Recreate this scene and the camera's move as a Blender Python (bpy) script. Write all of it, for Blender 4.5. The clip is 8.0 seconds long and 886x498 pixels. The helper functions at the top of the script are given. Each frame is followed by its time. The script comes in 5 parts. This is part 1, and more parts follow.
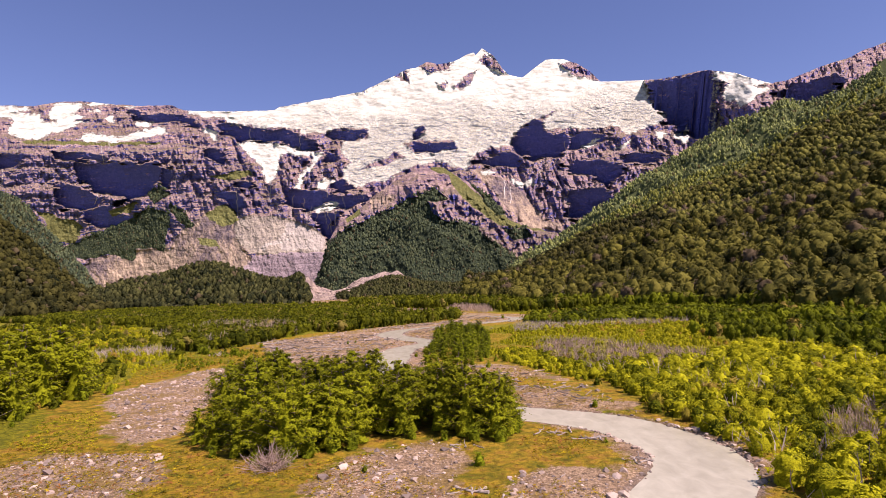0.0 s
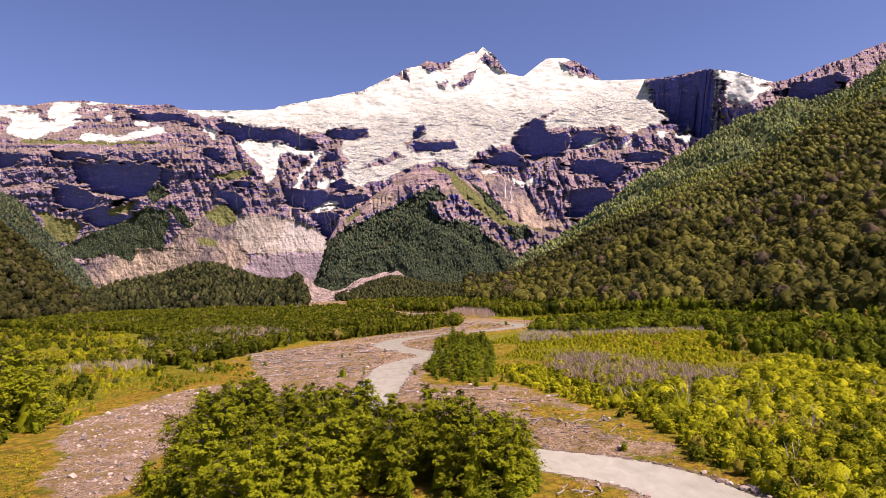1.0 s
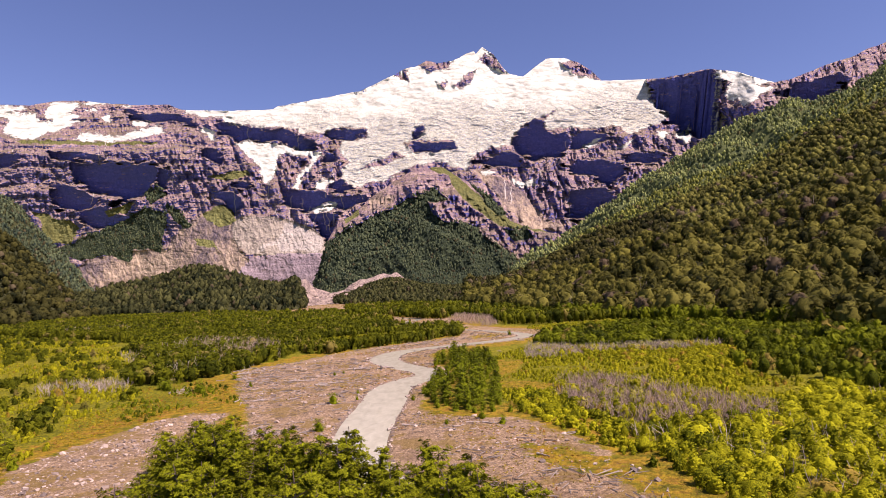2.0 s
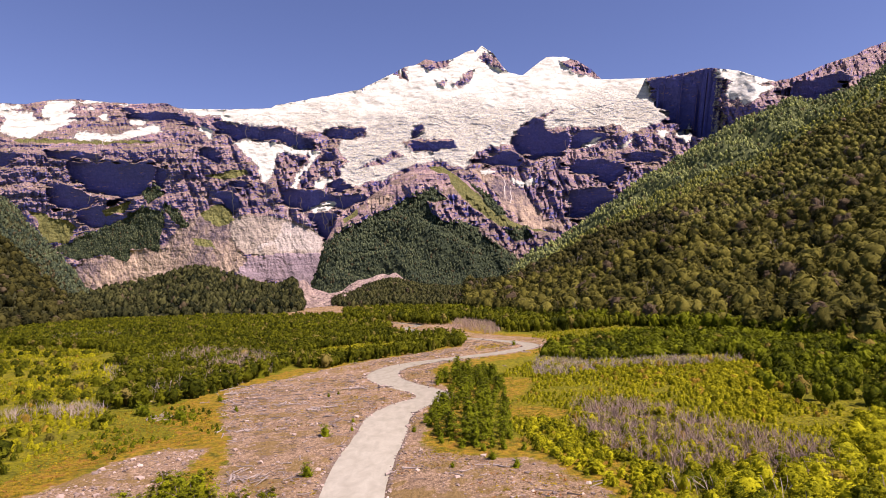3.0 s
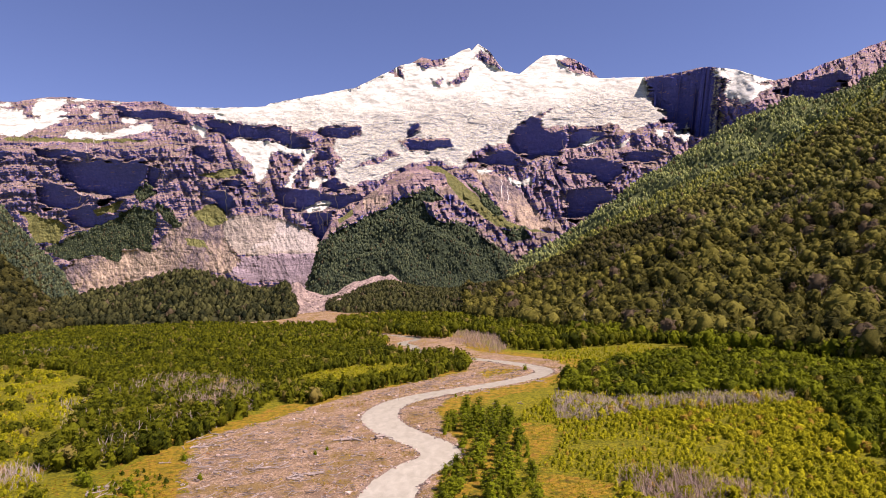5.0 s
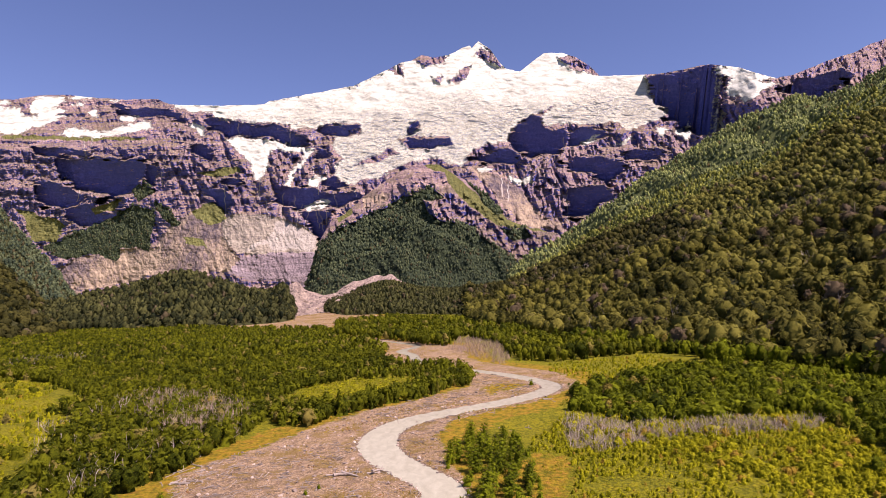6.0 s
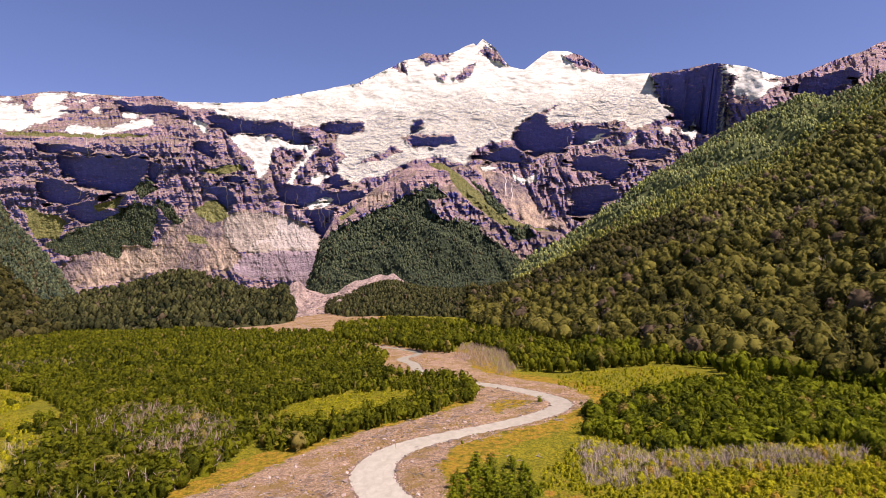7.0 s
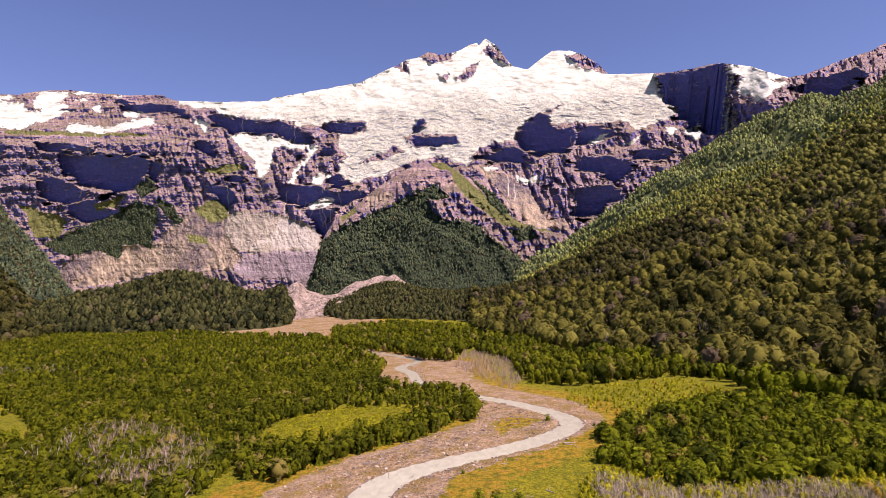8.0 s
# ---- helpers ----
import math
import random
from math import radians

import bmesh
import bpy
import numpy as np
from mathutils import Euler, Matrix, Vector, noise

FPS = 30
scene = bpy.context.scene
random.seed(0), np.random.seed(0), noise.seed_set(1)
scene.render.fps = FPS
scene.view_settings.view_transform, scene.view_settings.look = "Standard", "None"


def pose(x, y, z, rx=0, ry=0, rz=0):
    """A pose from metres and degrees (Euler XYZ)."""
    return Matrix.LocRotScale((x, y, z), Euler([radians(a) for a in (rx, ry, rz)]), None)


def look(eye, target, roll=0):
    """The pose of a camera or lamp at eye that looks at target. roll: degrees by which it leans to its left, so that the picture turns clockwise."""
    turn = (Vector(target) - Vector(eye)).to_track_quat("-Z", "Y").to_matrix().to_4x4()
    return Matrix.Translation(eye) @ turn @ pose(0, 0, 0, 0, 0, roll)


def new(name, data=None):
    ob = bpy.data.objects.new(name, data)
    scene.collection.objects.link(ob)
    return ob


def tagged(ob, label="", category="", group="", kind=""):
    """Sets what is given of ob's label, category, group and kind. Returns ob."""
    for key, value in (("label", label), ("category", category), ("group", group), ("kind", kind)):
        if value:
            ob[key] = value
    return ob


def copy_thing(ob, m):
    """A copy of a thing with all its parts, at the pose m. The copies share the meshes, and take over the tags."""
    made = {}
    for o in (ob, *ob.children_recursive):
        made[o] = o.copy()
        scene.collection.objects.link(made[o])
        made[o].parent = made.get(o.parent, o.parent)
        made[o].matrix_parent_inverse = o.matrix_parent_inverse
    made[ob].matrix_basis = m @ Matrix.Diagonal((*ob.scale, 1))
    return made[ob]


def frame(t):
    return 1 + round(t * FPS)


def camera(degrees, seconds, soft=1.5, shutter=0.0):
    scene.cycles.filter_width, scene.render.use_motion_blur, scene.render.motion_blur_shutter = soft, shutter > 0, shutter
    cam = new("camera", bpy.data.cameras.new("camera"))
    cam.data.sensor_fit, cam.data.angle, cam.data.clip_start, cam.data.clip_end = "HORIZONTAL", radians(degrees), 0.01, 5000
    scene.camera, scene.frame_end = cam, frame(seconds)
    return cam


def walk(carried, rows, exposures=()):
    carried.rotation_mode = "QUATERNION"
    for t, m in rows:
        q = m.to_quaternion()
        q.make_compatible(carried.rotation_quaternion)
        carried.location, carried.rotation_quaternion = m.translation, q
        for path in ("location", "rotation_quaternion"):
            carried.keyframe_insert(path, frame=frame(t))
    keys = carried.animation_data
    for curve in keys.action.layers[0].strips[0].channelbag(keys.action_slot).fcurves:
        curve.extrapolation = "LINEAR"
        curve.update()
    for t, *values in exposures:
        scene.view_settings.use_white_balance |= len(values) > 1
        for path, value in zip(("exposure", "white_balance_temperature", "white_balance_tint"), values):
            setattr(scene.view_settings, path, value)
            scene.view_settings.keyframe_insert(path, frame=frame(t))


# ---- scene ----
cam = camera(72.0, 8.0, 0.85)
PATH = [
    (0, (0.939, 6.285, 29.038), (0.99, 8.281, 29.149), -2.1),
    (0.5, (1.105, 16.23, 30.937), (1.156, 18.227, 31.046), -2.1),
    (1, (1.217, 26.525, 33.248), (1.267, 28.521, 33.357), -2.1),
    (1.5, (1.435, 36.829, 35.696), (1.486, 38.825, 35.806), -2.1),
    (3, (0.528, 66.67, 44.509), (0.583, 68.666, 44.615), -2.1),
    (3.5, (-0.462, 76.773, 47.088), (-0.401, 78.77, 47.191), -2.0),
    (4, (-1.363, 87.157, 49.817), (-1.3, 89.153, 49.92), -2.1),
    (4.5, (-2.318, 97.67, 52.716), (-2.249, 99.666, 52.819), -2.1),
    (6, (-2.987, 125.858, 63.487), (-2.917, 127.854, 63.581), -2.1),
    (6.5, (-2.625, 136.808, 66.43), (-2.561, 138.805, 66.521), -1.9),
    (7, (-1.998, 148.914, 68.949), (-1.938, 150.912, 69.038), -1.8),
    (7.5, (-1.13, 161.864, 70.973), (-1.075, 163.861, 71.062), -1.7),
    (8, (-0.113, 175.147, 72.359), (-0.06, 177.145, 72.449), -1.6),
]
walk(cam, [(t, look(eye, target, roll)) for t, eye, target, roll in PATH], [(0, 0.77, 6250, 46)])

# ---------------------------------------------------------------- light
SUN_AZ, SUN_EL = 124.0, 54.0            # degrees clockwise from straight ahead (+y), and above the horizon
world = bpy.data.worlds.new("sky_world")
scene.world = world
world.use_nodes = True
wn = world.node_tree
sky = wn.nodes.new("ShaderNodeTexSky")
sky.sky_type = "NISHITA"
sky.sun_disc = False
sky.sun_elevation, sky.sun_rotation = radians(SUN_EL), radians(SUN_AZ)
sky.altitude, sky.air_density, sky.dust_density, sky.ozone_density = 900, 1.0, 0.5, 4.0
wn.links.new(sky.outputs[0], wn.nodes["Background"].inputs[0])
wn.nodes["Background"].inputs[1].default_value = 0.068
sun_data = bpy.data.lights.new("sun", "SUN")
sun_data.energy, sun_data.angle, sun_data.color = 4.6, radians(0.5), (1.0, 0.92, 0.75)
sun = new("sun", sun_data)
sun.matrix_world = look((0, 0, 0), (-math.sin(radians(SUN_AZ)) * math.cos(radians(SUN_EL)),
                                    -math.cos(radians(SUN_AZ)) * math.cos(radians(SUN_EL)), -math.sin(radians(SUN_EL))))


# ---------------------------------------------------------------- materials
class Nodes:
    """A short way to write node trees."""

    def __init__(self, name, roughness=0.9, specular=0.3):
        self.m = bpy.data.materials.new(name)
        self.m.use_nodes = True
        self.t = self.m.node_tree
        self.b = self.t.nodes["Principled BSDF"]
        self.b.inputs["Roughness"].default_value = roughness
        self.b.inputs["Specular IOR Level"].default_value = specular

    def put(self, sock, v):
        if isinstance(v, bpy.types.NodeSocket):
            self.t.links.new(v, sock)
        elif v is not None:
            sock.default_value = (*v, 1) if isinstance(v, tuple) and len(v) == 3 and sock.type == "RGBA" else v

    def pos(self, scale=(1, 1, 1)):
        g = self.t.nodes.new("ShaderNodeNewGeometry")
        mp = self.t.nodes.new("ShaderNodeMapping")
        mp.inputs["Scale"].default_value = scale
        self.t.links.new(g.outputs["Position"], mp.inputs[0])
        return mp.outputs[0]

    def noise(self, scale, detail=5, rough=0.6, stretch=(1, 1, 1), distort=0.0):
        n = self.t.nodes.new("ShaderNodeTexNoise")
        self.t.links.new(self.pos(stretch), n.inputs["Vector"])
        n.inputs["Scale"].default_value, n.inputs["Detail"].default_value = scale, detail
        n.inputs["Roughness"].default_value, n.inputs["Distortion"].default_value = rough, distort
        return n.outputs[0]

    def cells(self, scale, feature="F1", stretch=(1, 1, 1), out="Distance"):
        n = self.t.nodes.new("ShaderNodeTexVoronoi")
        n.feature = feature
        self.t.links.new(self.pos(stretch), n.inputs["Vector"])
        n.inputs["Scale"].default_value = scale
        return n.outputs[out]

    def attr(self, name):
        n = self.t.nodes.new("ShaderNodeAttribute")
        n.attribute_name = name
        return n.outputs["Fac"]

    def math(self, op, a, b=None, c=None):
        n = self.t.nodes.new("ShaderNodeMath")
        n.operation = op
        for i, v in enumerate((a, b, c)):
            self.put(n.inputs[i], v)
        return n.outputs[0]

    def step(self, v, lo, hi):
        n = self.t.nodes.new("ShaderNodeMapRange")
        n.interpolation_type = "SMOOTHSTEP"
        self.put(n.inputs[0], v)
        n.inputs[1].default_value, n.inputs[2].default_value = lo, hi
        return n.outputs[0]

    def mix(self, f, a, b, mode="MIX"):
        n = self.t.nodes.new("ShaderNodeMix")
        n.data_type, n.blend_type = "RGBA", mode
        self.put(n.inputs[0], f)
        self.put(n.inputs[6], a)
        self.put(n.inputs[7], b)
        return n.outputs[2]

    def ramp(self, v, *stops):
        n = self.t.nodes.new("ShaderNodeValToRGB")
        e = n.color_ramp.elements
        while len(e) < len(stops):
            e.new(0.5)
        for el, (p, c) in zip(e, stops):
            el.position, el.color = p, (*c, 1)
        self.put(n.inputs[0], v)
        return n.outputs[0]

    def island(self):
        return self.t.nodes.new("ShaderNodeNewGeometry").outputs["Random Per Island"]

    def object_random(self):
        return self.t.nodes.new("ShaderNodeObjectInfo").outputs["Random"]

    def slope(self):
        """How far the surface looks upwards: 1 level, 0 upright."""
        g = self.t.nodes.new("ShaderNodeNewGeometry")
        s = self.t.nodes.new("ShaderNodeSeparateXYZ")
        self.t.links.new(g.outputs["True Normal"], s.inputs[0])
        return self.math("MAXIMUM", s.outputs[2], 0.0)

    def bump(self, height, strength, distance):
        n = self.t.nodes.new("ShaderNodeBump")
        n.inputs["Strength"].default_value, n.inputs["Distance"].default_value = strength, distance
        self.put(n.inputs["Height"], height)
        self.t.links.new(n.outputs[0], self.b.inputs["Normal"])

    def colour(self, c):
        self.put(self.b.inputs["Base Color"], c)
        return self.m


def leaf_material(name, dark, light, odd, odd_share=0.1, glow=0.35, gaps=3.0):
    """Foliage: tone by plant, by leaf clump and by patch; light comes through the leaves and between them. gaps: leaves to a metre."""
    n = Nodes(name, 0.8, 0.06)
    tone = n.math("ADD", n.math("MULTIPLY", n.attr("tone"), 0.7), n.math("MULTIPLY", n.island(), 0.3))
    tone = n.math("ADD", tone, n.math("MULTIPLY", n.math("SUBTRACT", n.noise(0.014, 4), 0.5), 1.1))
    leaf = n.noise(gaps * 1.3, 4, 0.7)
    # shade of gaps between leaves put into the colour; same noise drives bump
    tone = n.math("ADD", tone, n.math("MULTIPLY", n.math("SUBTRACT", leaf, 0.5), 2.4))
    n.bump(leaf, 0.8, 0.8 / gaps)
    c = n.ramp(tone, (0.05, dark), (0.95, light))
    c = n.mix(n.step(n.attr("odd"), 1 - odd_share - 0.01, 1 - odd_share + 0.01), c, odd)
    n.colour(c)
    tr = n.t.nodes.new("ShaderNodeBsdfTranslucent")
    n.put(tr.inputs[0], n.mix(1.0, c, (1.0, 1.0, 0.6), "MULTIPLY"))
    mx = n.t.nodes.new("ShaderNodeMixShader")
    mx.inputs[0].default_value = glow
    n.t.links.new(n.b.outputs[0], mx.inputs[1])
    n.t.links.new(tr.outputs[0], mx.inputs[2])
    gap = n.t.nodes.new("ShaderNodeBsdfTransparent")
    cut = n.t.nodes.new("ShaderNodeMixShader")
    n.put(cut.inputs[0], n.math("MAXIMUM", n.step(n.noise(gaps, 2, 0.6), 0.42, 0.48), n.attr("solid")))
    n.t.links.new(gap.outputs[0], cut.inputs[1])
    n.t.links.new(mx.outputs[0], cut.inputs[2])
    n.t.links.new(cut.outputs[0], n.t.nodes["Material Output"].inputs[0])
    return n.m


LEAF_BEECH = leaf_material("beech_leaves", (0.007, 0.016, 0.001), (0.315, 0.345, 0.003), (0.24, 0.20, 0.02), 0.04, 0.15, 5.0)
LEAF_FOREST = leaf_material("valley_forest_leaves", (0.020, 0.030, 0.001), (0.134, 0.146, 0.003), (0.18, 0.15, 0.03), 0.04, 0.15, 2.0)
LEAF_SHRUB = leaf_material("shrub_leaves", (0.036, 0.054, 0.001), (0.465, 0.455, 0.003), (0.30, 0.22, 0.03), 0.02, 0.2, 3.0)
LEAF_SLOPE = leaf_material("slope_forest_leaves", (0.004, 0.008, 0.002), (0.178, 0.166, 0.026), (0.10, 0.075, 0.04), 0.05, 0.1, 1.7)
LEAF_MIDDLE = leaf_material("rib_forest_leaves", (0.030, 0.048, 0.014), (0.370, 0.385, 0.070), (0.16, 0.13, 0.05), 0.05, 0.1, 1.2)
# brighter sunlit and darker shaded copy of the slope leaves, light held in colour
LEAF_SUNLIT = leaf_material("sunlit_slope_leaves", (0.007, 0.012, 0.004), (0.215, 0.208, 0.038), (0.12, 0.09, 0.05), 0.05, 0.1, 1.7)
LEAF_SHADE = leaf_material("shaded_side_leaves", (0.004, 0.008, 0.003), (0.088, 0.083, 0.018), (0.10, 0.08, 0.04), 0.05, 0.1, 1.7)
# blue cast of distance haze put into these far leaves
LEAF_HAZY = leaf_material("hazy_far_leaves", (0.020, 0.038, 0.028), (0.145, 0.180, 0.080), (0.10, 0.085, 0.04), 0.05, 0.1, 0.7)
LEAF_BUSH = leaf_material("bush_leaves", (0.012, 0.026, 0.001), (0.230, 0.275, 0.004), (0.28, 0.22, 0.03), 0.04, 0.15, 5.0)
# sunlit brightness and some haze blue put into the spur's leaf colour
LEAF_SPUR = leaf_material("hazy_spur_leaves", (0.040, 0.068, 0.044), (0.400, 0.450, 0.130), (0.16, 0.13, 0.05), 0.03, 0.1, 0.7)
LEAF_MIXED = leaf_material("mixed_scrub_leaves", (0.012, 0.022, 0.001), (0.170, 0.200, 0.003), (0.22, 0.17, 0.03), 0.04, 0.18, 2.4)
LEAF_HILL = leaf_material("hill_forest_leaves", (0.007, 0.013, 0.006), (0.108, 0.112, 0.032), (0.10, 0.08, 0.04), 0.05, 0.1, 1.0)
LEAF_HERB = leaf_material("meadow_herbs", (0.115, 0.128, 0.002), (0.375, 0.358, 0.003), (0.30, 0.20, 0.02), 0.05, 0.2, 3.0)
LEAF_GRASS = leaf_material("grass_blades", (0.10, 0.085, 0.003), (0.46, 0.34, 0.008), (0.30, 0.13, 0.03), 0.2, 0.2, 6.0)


def bark_material(name, a, b):
    n = Nodes(name, 0.9, 0.2)
    v = n.noise(3.0, 6, 0.7, (6, 6, 1))
    n.bump(v, 0.6, 0.05)
    return n.colour(n.mix(n.math("MULTIPLY", n.noise(0.8, 3), v), a, b))


BARK = bark_material("brown_bark", (0.10, 0.075, 0.05), (0.26, 0.21, 0.16))
DEAD_WOOD = bark_material("bleached_wood", (0.24, 0.195, 0.15), (0.62, 0.56, 0.47))
DEAD_DARK = bark_material("weathered_brown_twigs", (0.21, 0.145, 0.105), (0.66, 0.51, 0.39))
DEAD_MIXED = bark_material("weathered_driftwood", (0.07, 0.05, 0.035), (0.66, 0.57, 0.46))
DEAD_TWIG = bark_material("grey_twigs", (0.26, 0.205, 0.15), (0.70, 0.60, 0.48))


def stone_material():
    n = Nodes("river_stones", 0.85, 0.3)
    c = n.ramp(n.island(), (0.0, (0.07, 0.05, 0.04)), (0.5, (0.27, 0.20, 0.14)), (1.0, (0.60, 0.48, 0.36)))
    n.bump(n.noise(4, 5), 0.5, 0.05)
    return n.colour(n.mix(n.math("MULTIPLY", n.noise(1.5, 5), 0.6), c, (0.27, 0.23, 0.19)))


STONES = stone_material()


def ground_material():
    """Valley floor: gravel bars, dry ochre turf at their edges, yellow-green meadow."""
    n = Nodes("valley_floor", 0.95, 0.15)
    big, mid, fine = n.noise(0.03, 4), n.noise(0.25, 5, 0.65), n.noise(2.2, 5, 0.7)
    cob = n.cells(1.6)
    gravel = n.ramp(fine, (0.30, (0.105, 0.070, 0.036)), (0.50, (0.320, 0.222, 0.122)), (0.68, (0.60, 0.435, 0.265)))
    gravel = n.mix(n.step(mid, 0.45, 0.75), gravel, (0.38, 0.265, 0.150))
    lump = n.noise(0.75, 5, 0.75)
    gravel = n.mix(n.math("MULTIPLY", n.step(lump, 0.47, 0.37), 0.8), gravel, (0.085, 0.058, 0.034))
    gravel = n.mix(n.math("MULTIPLY", n.step(lump, 0.56, 0.68), 0.6), gravel, (0.62, 0.45, 0.29))
    gravel = n.mix(n.math("MULTIPLY", n.step(cob, 0.22, 0.0), 0.55), gravel, (0.085, 0.06, 0.04))
    gravel = n.mix(n.math("MULTIPLY", n.step(n.noise(0.17, 5, 0.7, (1, 1, 1), 0.6), 0.50, 0.60), 0.6), gravel, n.mix(fine, (0.12, 0.078, 0.045), (0.25, 0.170, 0.10)))
    blotch = n.step(n.noise(0.08, 6, 0.75), 0.49, 0.57)
    gravel = n.mix(n.math("MULTIPLY", blotch, 0.8), gravel, n.mix(fine, (0.16, 0.10, 0.025), (0.30, 0.21, 0.06)))
    meadow = n.ramp(n.math("ADD", n.math("MULTIPLY", big, 0.5), n.math("MULTIPLY", mid, 0.5)),
                    (0.30, (0.055, 0.075, 0.002)), (0.50, (0.185, 0.185, 0.003)), (0.68, (0.330, 0.275, 0.004)))
    tuft = n.cells(0.9)
    meadow = n.mix(n.math("MULTIPLY", n.step(fine, 0.35, 0.75), 0.45), meadow, (0.32, 0.27, 0.008))
    meadow = n.mix(n.math("MULTIPLY", n.step(tuft, 0.35, 0.75), 0.6), meadow, (0.055, 0.062, 0.004))
    ochre = n.ramp(mid, (0.36, (0.065, 0.075, 0.003)), (0.44, (0.20, 0.155, 0.005)), (0.54, (0.36, 0.225, 0.012)), (0.66, (0.31, 0.135, 0.024)))
    ochre = n.mix(n.math("MULTIPLY", fine, 0.5), ochre, (0.30, 0.235, 0.012))
    ochre = n.mix(n.math("MULTIPLY", n.step(n.cells(0.7), 0.40, 0.80), 0.45), ochre, (0.060, 0.058, 0.003))
    ochre = n.mix(n.math("MULTIPLY", n.step(n.noise(0.7, 4, 0.7), 0.55, 0.68), 0.6), ochre, (0.20, 0.075, 0.02))
    wob = n.math("ADD", n.math("MULTIPLY", n.math("SUBTRACT", mid, 0.5), 0.9), n.math("MULTIPLY", n.math("SUBTRACT", fine, 0.5), 0.35))
    g = n.math("ADD", n.attr("gravel"), wob)
    o = n.math("ADD", n.attr("ochre"), wob)
    c = n.mix(n.step(o, 0.42, 0.62), meadow, ochre)
    c = n.mix(n.step(g, 0.44, 0.56), c, gravel)
    wet = n.step(n.math("ADD", n.attr("wet"), n.math("MULTIPLY", wob, 0.5)), 0.45, 0.75)
    c = n.mix(n.math("MULTIPLY", wet, 0.55), c, (0.15, 0.12, 0.10))
    n.bump(n.math("ADD", n.math("MULTIPLY", fine, 0.8), n.math("SUBTRACT", mid, n.math("MULTIPLY", tuft, 0.5))), 1.0, 0.8)
    return n.colour(c)


GROUND = ground_material()


def water_material():
    """Milky glacier melt water."""
    n = Nodes("milky_river_water", 0.22, 0.5)
    v = n.noise(0.35, 4, 0.6, (1, 0.5, 1), 0.5)
    c = n.ramp(v, (0.3, (0.33, 0.318, 0.215)), (0.7, (0.44, 0.425, 0.30)))
    n.bump(n.noise(1.4, 4), 0.25, 0.08)
    return n.colour(c)


WATER = water_material()


def hill_material(name, soil, litter):
    n = Nodes(name, 0.95, 0.1)
    n.bump(n.noise(0.12, 6), 0.8, 3.0)
    return n.colour(n.mix(n.noise(0.05, 6, 0.7), soil, litter))


HILL_SOIL = hill_material("forest_floor", (0.022, 0.028, 0.010), (0.065, 0.065, 0.022))
HILL_GREEN = hill_material("wooded_rib_floor", (0.035, 0.055, 0.022), (0.13, 0.15, 0.05))


def moraine_material():
    """Bare rubble: pale streaks washed down the banks, dark blocks and gullies between them."""
    n = Nodes("moraine_rubble", 0.95, 0.1)
    fine, streak = n.noise(0.16, 8, 0.8), n.noise(0.03, 7, 0.7, (2.2, 0.6, 0.5), 0.6)
    c = n.ramp(n.math("ADD", n.math("MULTIPLY", fine, 0.55), n.math("MULTIPLY", streak, 0.45)), (0.38, (0.075, 0.058, 0.060)), (0.47, (0.23, 0.175, 0.145)), (0.54, (0.40, 0.315, 0.240)), (0.63, (0.60, 0.49, 0.365)))
    n.bump(n.math("ADD", fine, streak), 1.0, 5.0)
    return n.colour(c)


MORAINE = moraine_material()


